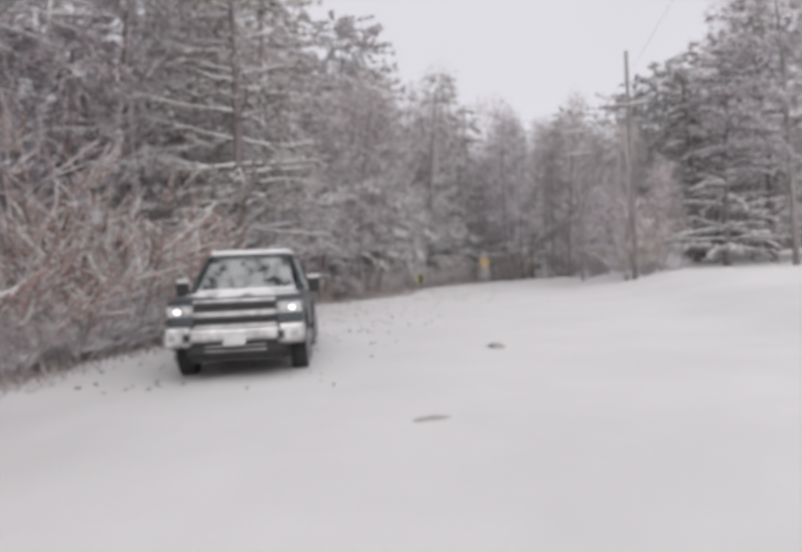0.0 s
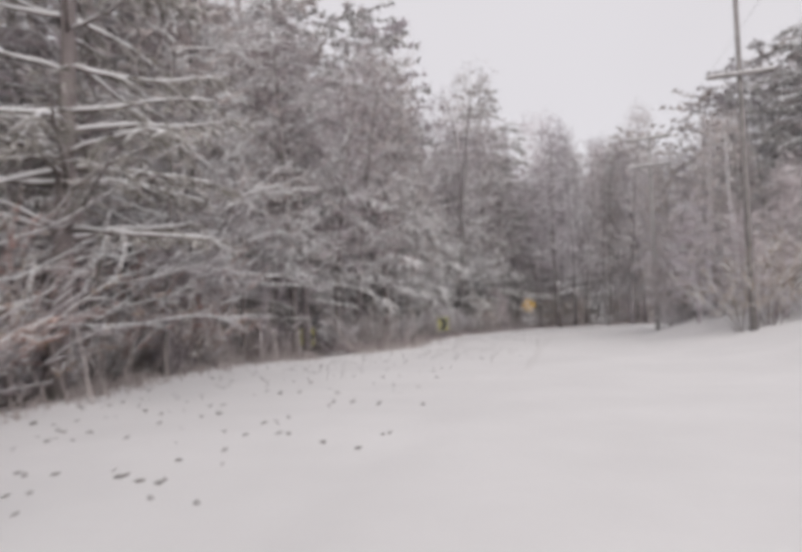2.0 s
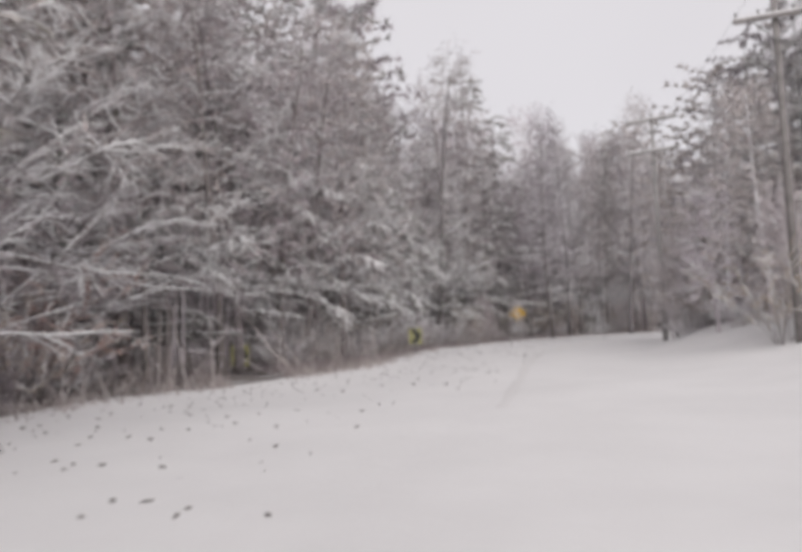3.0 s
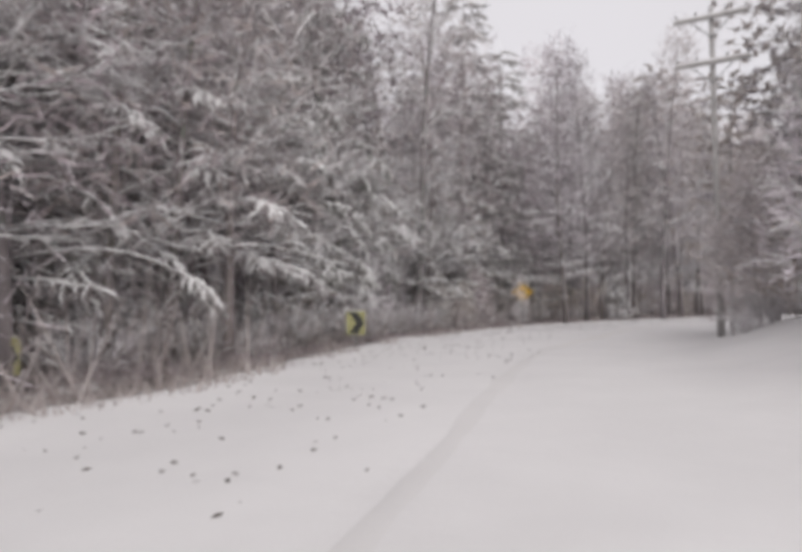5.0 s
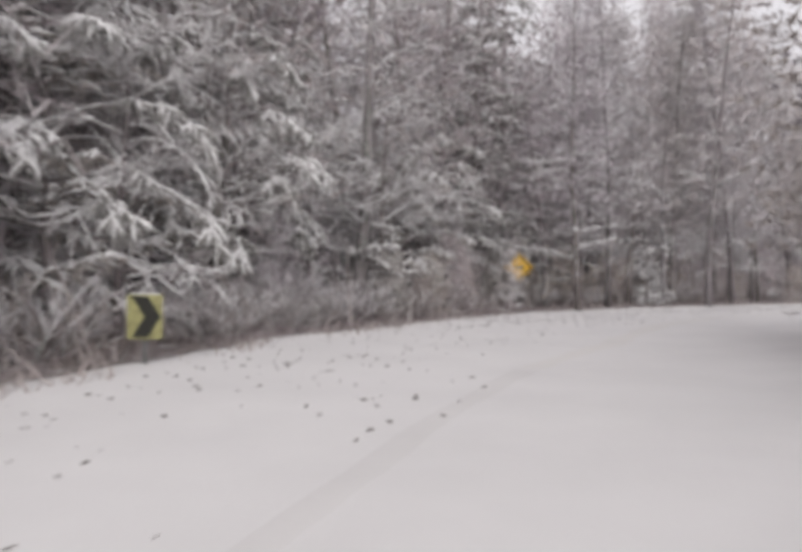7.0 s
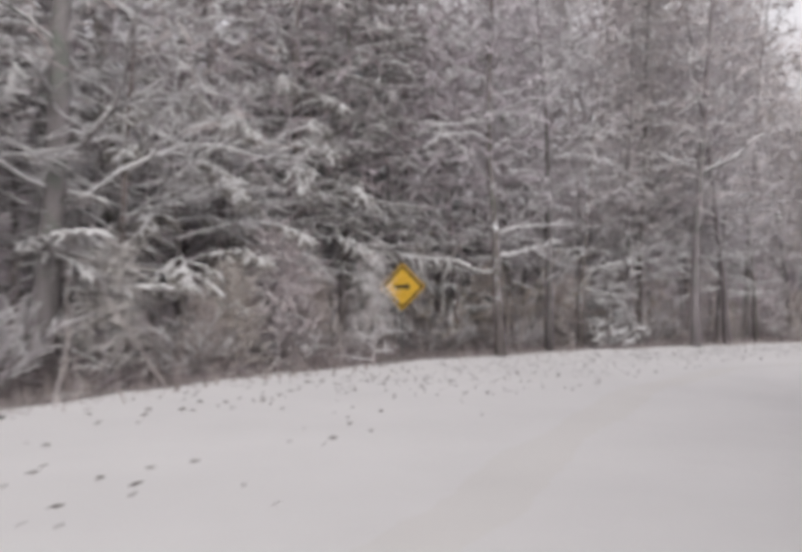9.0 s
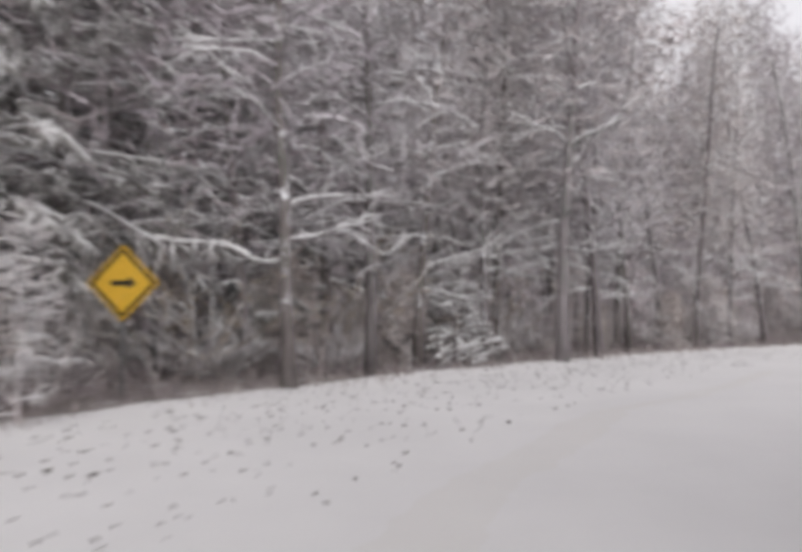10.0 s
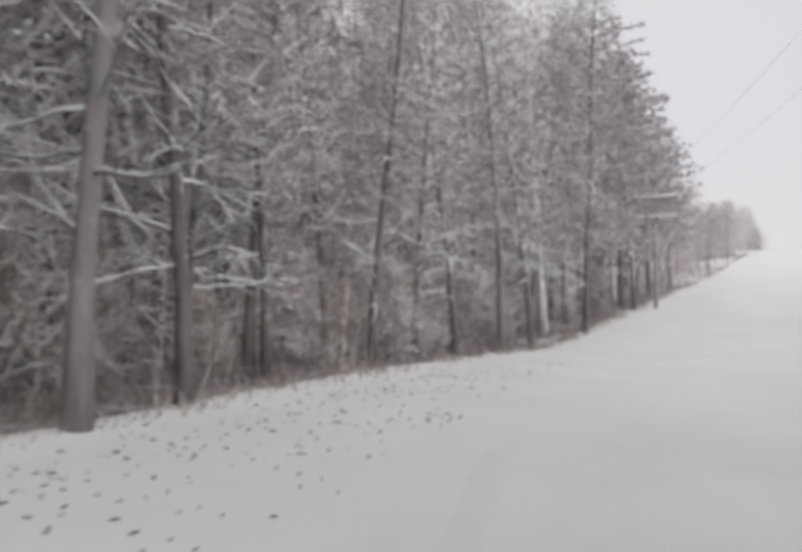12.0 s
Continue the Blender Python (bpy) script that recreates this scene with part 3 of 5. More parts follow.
def leaning_tree(rng, stems, reach, load, label):
    """Many thin stems from one foot that lean out together (along x), each lined with snow."""
    root = new("bare_tree")
    trunk, crown, snow, fine = Geo(), Geo(), Geo(), Geo()
    foot = curve_points(Vector((0, 0, -0.3)), Vector((0.2, 0, 1)), 4.2, 5, rng, 0.08)
    trunk.tube(foot, taper(0.12, 0.06, 5), 8)
    for i in range(stems):
        p, _ = along(foot, 0.35 + 0.65 * (i + rng.random()) / stems)
        w = rng.gauss(0.0, 0.9)
        length = reach * rng.uniform(0.55, 1.1)
        sp = curve_points(p, Vector((math.cos(w), math.sin(w), rng.uniform(-0.05, 0.65))), length, 8, rng, 0.17, 0.01)
        sr = taper(rng.uniform(0.02, 0.034), 0.006, 8)
        crown.tube(sp, sr, 5)
        add_snow(snow, sp, sr, rng, load, 4, 2)
        for _ in range(9):
            k = rng.uniform(0.2, 1.0)
            q, t = along(sp, k)
            d = t + Vector((rng.uniform(-0.6, 0.6), rng.uniform(-0.8, 0.8), rng.uniform(-0.35, 0.5)))
            bp = curve_points(q, d, length * rng.uniform(0.12, 0.32), 4, rng, 0.14, 0.05)
            br = taper(0.011, 0.005, 4)
            crown.tube(bp, br, 3, False)
            if rng.random() < 0.7:
                add_snow(snow, bp, br, rng, load * 0.65, 3)
            for _k in range(4):
                q2, t2 = along(bp, rng.random())
                wp = curve_points(q2, t2 + Vector((rng.uniform(-1, 1), rng.uniform(-1, 1), rng.uniform(-0.6, 0.4))), rng.uniform(0.2, 0.6), 2, rng, 0.2, 0.05)
                fine.tube(wp, [0.008, 0.007, 0.003], 3, False)
    geo_part("trunk", trunk, BARK, root)
    geo_part("crown", crown, BARK, root)
    tagged(geo_part("snow_load", snow, SNOW_LOAD, root, "white snow lying along the limbs"), kind="stuff")
    tagged(geo_part("spray", fine, TWIG, root, smooth=False), kind="stuff")
    return tagged(root, label, "tree")


def far_pine(rng, height, reach, crown_from, label):
    """A tall pine of the inner wood: a bare stem and ragged tiers of soft needle clumps."""
    root = new("pine_tree")
    trunk, crown, needles = Geo(), Geo(), Geo()
    tp = curve_points(Vector((0, 0, -0.3)), Vector((rng.uniform(-0.03, 0.03), rng.uniform(-0.03, 0.03), 1)), height, 6, rng, 0.03)
    r0 = height * 0.010
    trunk.tube(tp, [r0 * (1 - 0.92 * i / 6) for i in range(7)], 7)
    for i in range(24):
        k = crown_from + (0.985 - crown_from) * (i + rng.uniform(-0.4, 0.4)) / 24
        k = min(0.985, max(0.05, k))
        p, _ = along(tp, k)
        w0 = rng.uniform(0, 6.283)
        body = math.sin(math.pi * min(1.0, 0.24 + 0.72 * (k - crown_from) / (1 - crown_from))) ** 0.6
        for j in range(4):
            if rng.random() < 0.12:
                continue
            w = w0 + 1.571 * j + rng.uniform(-0.4, 0.4)
            length = reach * height * max(0.12, body) * rng.uniform(0.6, 1.2)
            lp = curve_points(p, Vector((math.cos(w), math.sin(w), rng.uniform(-0.05, 0.4))), length, 3, rng, 0.15, 0.03)
            crown.tube(lp, taper(max(0.02, r0 * (1 - k) * 0.35), 0.010, 3), 3, False)
            for kk in (0.4, 0.6, 0.8, 1.0):
                q, t = along(lp, kk)
                size = (0.45 + 0.25 * rng.random()) * (1.15 - 0.35 * k)
                for _ in range(9):
                    d = Vector((rng.uniform(-1, 1), rng.uniform(-1, 1), rng.uniform(-0.5, 0.8))).normalized() * size * rng.uniform(0.7, 1.3)
                    needles.blade(q - d * 0.25, d, rng.uniform(0.05, 0.10), Vector((rng.uniform(-1, 1), rng.uniform(-1, 1), rng.uniform(-1, 1))))
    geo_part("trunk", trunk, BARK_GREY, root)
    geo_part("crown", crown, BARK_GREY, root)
    tagged(geo_part("foliage", needles, FAR_NEEDLE, root, "soft grey-green needles paled with painted haze and snow", smooth=False), kind="stuff")
    return tagged(root, label, "tree")


rng = random.Random(41)
FULL = [bare_tree(rng, h, 30, 9, 4, s, ld, b, lab, first=f, haze=1300) for h, s, ld, b, lab, f in (
    (18.0, 0.26, 0.012, BARK, "tall bare dark-barked tree with snow lining every limb", 0.2),
    (16.5, 0.29, 0.014, BARK, "bare spreading tree with low snowy limbs at the wood's edge", 0.2),
    (19.0, 0.23, 0.012, BARK_GREY, "tall bare grey-barked tree dusted with snow", 0.16),
    (15.0, 0.31, 0.017, BARK, "bare tree with long drooping limbs under thick snow", 0.2))]
TALL = [bare_tree(rng, h, 38, 6, 3, sp, ld, bk, lab, first=0.14, haze=1500, girth=gi, white=0.3, twig_mat=HAZE_TWIG) for h, sp, ld, bk, gi, lab in (
    (18.5, 0.135, 0.014, BARK_DARKER, 0.72, "tall straight dark trunk with short snowy branches"),
    (17.5, 0.15, 0.015, BARK_GREY, 0.8, "tall grey trunk with short crooked snowy branches"),
    (16.5, 0.16, 0.016, BARK_DARKER, 0.55, "slender dark tree with clumps of snow on its branches"))]
LADEN = [bare_tree(rng, h, 26, 9, 6, sp, ld, BARK, lab, first=0.26, droop=dr) for h, sp, ld, dr, lab in (
    (9.5, 0.46, 0.020, 0.07, "small tree bowed under heavy clumps of white snow"),
    (8.0, 0.50, 0.022, 0.08, "bent sapling tree with snow-loaded drooping limbs"))]
FAR = [bare_tree(rng, h, 22, 4, 2, s, 0.014, BARK_FROST_HAZE, "bare woodland tree greyed by painted haze and blown snow", first=0.2, twig_mat=GREY_TWIG, haze=2600, far=True, white=0.2) for h, s in ((18.0, 0.27), (17.0, 0.30), (19.0, 0.25))]
PINES = [pine(rng, h, 18, 6, r, ld, lab, snowy=sn) for h, r, ld, sn, lab in (
    (12.0, 0.38, 0.052, 0.62, "snow-laden pine with white drooping boughs"),
    (15.0, 0.26, 0.030, 0.4, "tall dark pine with snow on its boughs"))]
SHRUBS = [shrub(rng, 2.6, 22, 0, 0.014, "bare shrub with snow caught in its tangled twigs"),
          shrub(rng, 1.7, 26, 0, 0.018, "low bare brush half buried in snow"),
          shrub(rng, 2.9, 20, 4, 0.012, "shrub holding dry russet leaves under a little snow", RUSSET)]
side_rng = random.Random(77)
FROSTED = shrub(side_rng, 2.0, 24, 0, 0.022, "low frosted brush white with clinging snow", FROST_HAZE_TWIG, BARK_FROST_HAZE)
VERGE = shrub(side_rng, 1.9, 24, 0, 0.012, "low brown brush with a little snow in it", STALK, BARK_GREY)
BEECH = shrub(side_rng, 3.4, 14, 5, 0.016, "young tree holding dry tan leaves and snow", DRY_TAN)
BOUGHS = [arched_pine(side_rng, h, n, rc, ld, lab) for h, n, rc, ld, lab in (
    (11.0, 32, 5.0, 0.036, "pine with long arching limbs and hanging clumps of snow"),
    (9.0, 28, 4.6, 0.038, "broad young pine whose arched boughs are loaded with snow"))]
DRAPED = pine(side_rng, 10.0, 11, 4, 0.46, 0.046, "pine with bowed boughs under thick snow", snowy=0.72, droop=0.065, lift=0.32, first=0.24, clumpy=0.3, dense=9.0)
SAPLING = bare_tree(side_rng, 6.5, 18, 5, 3, 0.3, 0.02, BARK_FROST_HAZE, "frosted sapling thick with clinging snow", first=0.08, twig_mat=FROST_HAZE_TWIG, haze=420)
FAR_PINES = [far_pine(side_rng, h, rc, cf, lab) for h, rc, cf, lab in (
    (18.0, 0.21, 0.22, "tall soft grey-green pine paled with painted haze and snow"),
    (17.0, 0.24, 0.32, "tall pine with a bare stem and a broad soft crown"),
    (19.0, 0.18, 0.16, "slim pine with ragged tiers paled by painted haze"))]
EDGE_PINE = pine(side_rng, 17.0, 17, 6, 0.25, 0.013, "big dark pine with long level boughs lined with snow", first=0.19, droop=0.025, snowy=0.35, lift=0.16)
THICKET = [bare_tree(random.Random(8 + i), h, 20, 5, 3, sp, 0.012, bk, lab, first=0.06, twig_mat=tw, haze=hz, white=0.3) for i, (h, sp, hz, bk, tw, lab) in enumerate((
    (6.0, 0.27, 1100, BARK_FROST_HAZE, MIST_TWIG, "dun young tree thick with dry twigs and a little snow"),
    (3.2, 0.36, 700, BARK_FROST_HAZE, MIST_TWIG, "low dun thicket of dry twigs dusted with snow"),
    (2.9, 0.40, 900, BARK_FROST_HAZE, MAUVE_TWIG, "low mauve-grey thicket of thin twigs paled for ground mist")))]
LEANING = [leaning_tree(random.Random(31 + i), n, rc, 0.015, "small bare tree whose thin snow-lined stems lean out together") for i, (n, rc) in enumerate(((13, 4.8), (11, 4.3)))]
USED = set()


def plant(proto, x, y, turn=0.0, scale=1.0, group="", label="", sink=0.0):
    m = pose(x, y, ground_z(x, y) - sink, 0, 0, turn)
    if proto not in USED:
        USED.add(proto)
        ob = proto
        ob.matrix_basis = m
    else:
        ob = copy_thing(proto, m)
    ob.scale = (scale, scale, scale)
    return tagged(ob, label, "", group)


def edge_frame(s):
    """The point at s metres along the wood's edge, and the way into the wood."""
    for (x0, y0), (x1, y1) in zip(EDGE, EDGE[1:]):
        length = math.hypot(x1 - x0, y1 - y0)
        if s <= length:
            k = s / length
            return x0 + (x1 - x0) * k, y0 + (y1 - y0) * k, -(y1 - y0) / length, (x1 - x0) / length
        s -= length
    return EDGE[-1][0], EDGE[-1][1], -0.7, 0.7


def set_back(y):
    """How far the trees stand behind the edge where a brown verge lies before them."""
    return 2.2 * step01(33, 38, y) * (1 - step01(46, 53, y))


def clear_of_signs(x, y):
    """Whether a spot is off the camera's lines of sight to the chevron signs."""
    k = max(0.0, min(1.0, ((x + 2.3) * 3.6 + (y - 45.2) * -7.2) / 64.8))
    return math.hypot(x + 2.3 - 3.6 * k, y - 45.2 + 7.2 * k) > 0.8 and math.hypot(x - 2.36, y - 54.3) > 0.9


def tall_at(x, y):
    if x < 12:
        return 1.04 - 0.17 * step01(38, 48, y) + 0.23 * step01(57, 69, y)
    return 1.0 - 0.03 * step01(12, 22, x) - 0.25 * step01(48, 60, x) - 0.3 * step01(60, 72, x)


# Small trees bowed over the verge.
for i, (x, y, k) in enumerate(((-2.5, 33.4, 1.05), (-4.2, 37.0, 1.0), (-3.4, 41.0, 0.95), (-3.6, 47.4, 0.9), (-1.9, 50.5, 0.95), (0.1, 57.5, 1.0), (0.0, 62.5, 1.1), (1.2, 66.6, 1.05), (2.6, 70.0, 0.9), (3.4, 74.4, 0.9))):
    plant(LADEN[i % 2], x, y, 137 * i, k, "bowed trees along the verge")

# Trees that can be told apart from one another.
plant(EDGE_PINE, -2.0, 28.3, 20, 1.0)
plant(FULL[1], -4.6, 32.5, 20, 1.05)
plant(TALL[0], 14.7, 87.6, 140, 1.0)
landmark = plant(TALL[1], 17.3, 84.7, 60, 1.15)
plant(TALL[0], 18.9, 86.4, 200, 0.95)
plant(TALL[2], 21.3, 90.6, 20, 1.0)
plant(FULL[3], -1.2, 49.5, 250, 0.95)
for i, (x, y, k) in enumerate(((-3.7, 46.6, 0.95), (-1.2, 51.0, 1.0), (-0.8, 56.6, 1.0), (-0.6, 63.0, 1.05), (1.4, 68.6, 0.8), (3.0, 72.2, 0.8), (4.4, 76.6, 0.8), (8.3, 82.2, 0.65))):
    plant(BOUGHS[i % 2] if i not in (4, 7) else DRAPED, x, y, 101 * i, k, "pines bowed along the verge")
plant(BOUGHS[1], 13.7, 84.7, 40, 0.5, "pines bowed along the verge", "small pine bush buried to its boughs in snow", 0.95)
plant(PINES[0], 14.0, 83.4, 20, 0.39, "pines bowed along the verge", "small dense pine bush heaped with white snow", 0.7)
plant(PINES[0], -2.2, 57.0, 130, 0.95)
plant(PINES[0], -3.5, 62.0, 170, 1.1)
plant(EDGE_PINE, 1.2, 75.5, 300, 0.95)
for x, y, k in ((7.9, 78.6, 1.0), (10.9, 82.4, 1.1), (15.9, 87.8, 0.9), (-2.9, 34.5, 0.8), (-2.2, 26.9, 0.9), (-1.7, 23.8, 0.75), (-2.0, 18.9, 0.8), (-3.0, 20.4, 1.1)):
    plant(BEECH, x, y, 63 * x, k, "young trees with tan leaves")
for x, y, k in ((16.2, 55.4, 0.8), (17.2, 58.2, 1.1)):
    plant(BEECH, x, y, 63 * x, k, "young tan-leaved trees on the bank")
plant(PINES[1], 3.2, 80.5, 0, 1.6)
plant(PINES[1], 6.2, 84.5, 50, 1.42)
plant(PINES[1], 0.6, 84.0, 80, 1.32)
plant(PINES[1], -6.0, 52.0, 40, 1.2)
plant(PINES[1], -5.0, 47.0, 10, 1.15)
plant(PINES[1], -4.2, 56.0, 75, 1.15)
plant(PINES[1], -3.4, 60.0, 200, 1.2)
plant(PINES[1], -2.2, 68.0, 310, 1.2)
for i, (x, y, k) in enumerate(((-6.0, 66.0, 1.42), (-4.2, 61.5, 1.36), (-8.4, 60.0, 1.45), (-3.8, 70.5, 1.40), (-5.4, 75.0, 1.38), (-9.6, 68.0, 1.45), (-10.5, 52.0, 1.4), (-8.0, 46.0, 1.35), (-11.0, 40.0, 1.4), (-7.5, 33.5, 1.3), (-9.0, 27.0, 1.3))):
    plant(FAR_PINES[i % 3], x, y, 83 * i, k, "tall pines in the wood")
plant(PINES[1], -7.0, 40.0, 90, 1.2)
plant(FULL[3], 8.8, 80.5, 80, 0.85)
plant(EDGE_PINE, 5.4, 78.2, 130, 0.92)
plant(EDGE_PINE, 10.4, 83.4, 250, 0.9)

s = 22.0
while s < 300.0:
    ex, ey, nx_, ny_ = edge_frame(s)
    for depth, kinds, gap in ((rng.uniform(0.5, 2.2), "F", 1.0), (rng.uniform(3.5, 6.5), "F", 0.95), (rng.uniform(8, 12), "R", 1.0), (rng.uniform(14, 19), "R", 0.9), (rng.uniform(20, 28), "R", 0.45)):
        if rng.random() > gap:
            continue
        depth += set_back(ey)
        x, y = ex + nx_ * depth + rng.uniform(-0.8, 0.8), ey + ny_ * depth + rng.uniform(-0.8, 0.8)
        far_off = s > 150
        if (52 < y < 82 and depth < 2.3 and x < 9) or (14 < y < 35 and depth < 3.0):
            continue
        if 7 < depth < 13 and rng.random() < 0.28 and x < 8:
            plant(PINES[1], x, y, rng.uniform(0, 360), rng.uniform(0.9, 1.25), "pines in the wood")
            continue
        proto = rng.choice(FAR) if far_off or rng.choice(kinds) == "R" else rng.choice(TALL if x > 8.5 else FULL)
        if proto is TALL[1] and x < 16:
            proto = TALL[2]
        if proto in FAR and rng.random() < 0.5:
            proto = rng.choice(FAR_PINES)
        plant(proto, x, y, rng.uniform(0, 360), tall_at(x, y) * rng.uniform(0.85, 1.06), "woodland trees")
    s += rng.uniform(2.3, 3.4) if s < 150 else rng.uniform(4, 6)

s = 26.0
while s < 170.0:
    ex, ey, nx_, ny_ = edge_frame(s)
    depth = rng.uniform(0.3, 2.6) if s < 60 else rng.uniform(1.6, 3.8)
    depth += 0.6 * set_back(ey) + (1.5 if 51 < ey < 57 else 3.0 if 37 < ey < 46 else 0.0)
    plant(rng.choice(SHRUBS[:2]), ex + nx_ * depth, ey + ny_ * depth, rng.uniform(0, 360), rng.uniform(0.6, 1.1) * (1 if s < 60 else 0.75), "brush along the wood's edge")
    s += rng.uniform(1.0, 1.9) if s < 75 else rng.uniform(2.6, 4.2)
for x, y, k in ((-1.5, 19.4, 1.2), (-2.4, 21.6, 1.25), (-1.4, 17.0, 0.9), (-2.6, 24.4, 1.2), (-1.7, 22.9, 1.05), (-1.2, 14.9, 0.8), (-2.4, 26.2, 1.1), (-1.6, 20.6, 0.85), (-2.8, 18.2, 1.5), (-3.2, 35.6, 1.1), (-3.6, 32.0, 1.2), (-1.9, 24.9, 0.8), (-2.2, 15.8, 1.3)):
    plant(SHRUBS[2], x, y, rng.uniform(0, 360), k, "russet bushes")

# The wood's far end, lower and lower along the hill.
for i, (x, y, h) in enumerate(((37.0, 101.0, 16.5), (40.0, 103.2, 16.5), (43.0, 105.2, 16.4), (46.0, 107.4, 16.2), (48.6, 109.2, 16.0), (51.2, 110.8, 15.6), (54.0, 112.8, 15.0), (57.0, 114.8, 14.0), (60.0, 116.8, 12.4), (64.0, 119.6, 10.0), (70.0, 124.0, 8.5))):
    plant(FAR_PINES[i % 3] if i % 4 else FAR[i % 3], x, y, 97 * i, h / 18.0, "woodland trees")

for x, y, k in ((-1.5, 13.4, 0.6), (-1.2, 15.0, 0.5), (-1.4, 16.6, 0.6), (-1.2, 18.2, 0.55), (-1.5, 19.6, 0.6), (-1.3, 21.2, 0.6), (-1.9, 22.8, 0.7), (-2.0, 24.6, 0.6), (-2.6, 26.6, 0.7), (-2.8, 29.0, 0.6)):
    plant(FROSTED, x, y, 53 * y, k, "brush along the wood's edge")

for i, (x, y, h) in enumerate(((16.6, 94.6, 19.5), (17.8, 96.6, 21.0), (19.4, 95.2, 20.5), (20.2, 99.0, 21.5), (22.0, 101.0, 21.5), (21.6, 97.0, 20.5))):
    plant(FAR_PINES[i % 3], x, y, 61 * i, h / 18.0, "woodland trees")

# Brown and frosted brush just inside the wood.
side_rng = random.Random(5)
for i in range(44):
    y = 33.0 + 35.0 * i / 44 + side_rng.uniform(-0.4, 0.4)
    depth = side_rng.uniform(0.8, 3.4) + 0.5 * set_back(y)
    if 51.5 < y < 56.0:
        depth += 1.2
    if 37.5 < y < 46.5:
        depth += 3.6
    plant(FROSTED if i % 6 == 0 else VERGE, edge_x(y) - depth, y, side_rng.uniform(0, 360), side_rng.uniform(0.4, 0.85), "brush along the wood's edge")

# Saplings and brush fill the wood under its crowns; pale ones imitate ground mist.
for i in range(64):
    s_ = 62.0 + 88.0 * i / 64 + side_rng.uniform(-0.6, 0.6)
    ex, ey, nx_, ny_ = edge_frame(s_)
    depth = side_rng.uniform(2.4, 8.0) + set_back(ey)
    proto, k = (SAPLING, side_rng.uniform(0.5, 0.95)) if i % 3 else (FROSTED, side_rng.uniform(0.8, 1.3))
    if 5.0 < ex < 15.0:
        plant(VERGE, ex + nx_ * depth, ey + ny_ * depth, side_rng.uniform(0, 360), 0.35 + 0.4 * k, "brush along the wood's edge")
    else:
        plant(proto, ex + nx_ * depth, ey + ny_ * depth, side_rng.uniform(0, 360), k, "frosted growth inside the wood")

# Thin leaning trees and mauve thickets behind the verge of the straight.
for i, (x, y, turn, k) in enumerate(((-3.2, 30.8, 35, 0.9), (-4.0, 34.0, 20, 1.0), (-3.3, 26.6, 40, 0.8), (-4.4, 37.4, 10, 0.95))):
    plant(LEANING[i % 2], x, y, turn, k, "leaning trees behind the verge")
for i in range(18):
    y = 26.0 + 14.0 * i / 18 + side_rng.uniform(-0.4, 0.4)
    x = edge_x(y) - side_rng.uniform(1.0, 4.0) - 0.5 * set_back(y)
    if clear_of_signs(x, y):
        plant(THICKET[2], x, y, side_rng.uniform(0, 360), side_rng.uniform(0.45, 0.9), "mauve thickets in the wood")

# Dun thickets that close the wood's foot along the bend.
for i in range(46):
    ex, ey, nx_, ny_ = edge_frame(92.0 + 64.0 * i / 46 + side_rng.uniform(-0.7, 0.7))
    depth = side_rng.uniform(1.6, 6.5)
    plant(THICKET[1], ex + nx_ * depth, ey + ny_ * depth, side_rng.uniform(0, 360), side_rng.uniform(0.5, 1.0), "dun thickets in the wood")
# Added sapling that veils the warning sign from afar, as mist would.
plant(SAPLING, 7.45, 72.9, 30, 0.42, "frosted growth inside the wood")
for i, (x, y, k) in enumerate(((14.7, 57.7, 0.62), (15.9, 58.8, 0.95), (17.0, 56.2, 0.85), (18.0, 59.8, 1.2))):
    plant(THICKET[0], x, y, 77 * i, k, "dun trees on the bank")

# Right of the road: a close stand of pines, bare trees and tan growth on the bank.
for i, (x, y, h) in enumerate(((16.4, 64.2, 11.5), (17.5, 59.2, 14.0), (18.5, 56.2, 13.6), (19.2, 61.5, 14.4), (20.5, 58.2, 14.2), (19.5, 53.5, 14.0), (18.0, 50.4, 11.0), (21.2, 51.8, 14.2), (21.5, 48.6, 13.8), (23.2, 55.6, 15.0), (18.6, 66.4, 12.4), (23.6, 50.4, 14.5))):
    plant(FAR_PINES[i % 3], x, y, 71 * i, h / (18.0, 17.0, 19.0)[i % 3], "pines on the bank")
for x, y, k in ((14.5, 43.6, 0.75), (15.3, 43.2, 0.85), (15.9, 44.9, 1.0), (17.0, 46.6, 1.1)):
    plant(BEECH, x, y, 63 * x, k, "young tan-leaved trees on the bank")
for x, y, k in ((16.9, 60.2, 1.0), (16.4, 62.6, 0.8)):
    plant(SAPLING, x, y, 63 * y, k, "saplings on the bank")
plant(THICKET[0], 15.2, 44.0, 20, 0.7, "dun trees on the bank")
plant(THICKET[0], 16.6, 45.2, 140, 0.95, "dun trees on the bank")
for x, y, k in ((20.2, 50.0, 0.95), (23.5, 47.0, 1.1), (22.0, 57.5, 0.9), (26.0, 54.0, 1.1), (25.0, 64.0, 0.85), (19.8, 44.0, 0.85)):
    plant(PINES[1], x, y, rng.uniform(0, 360), k, "pines on the bank")
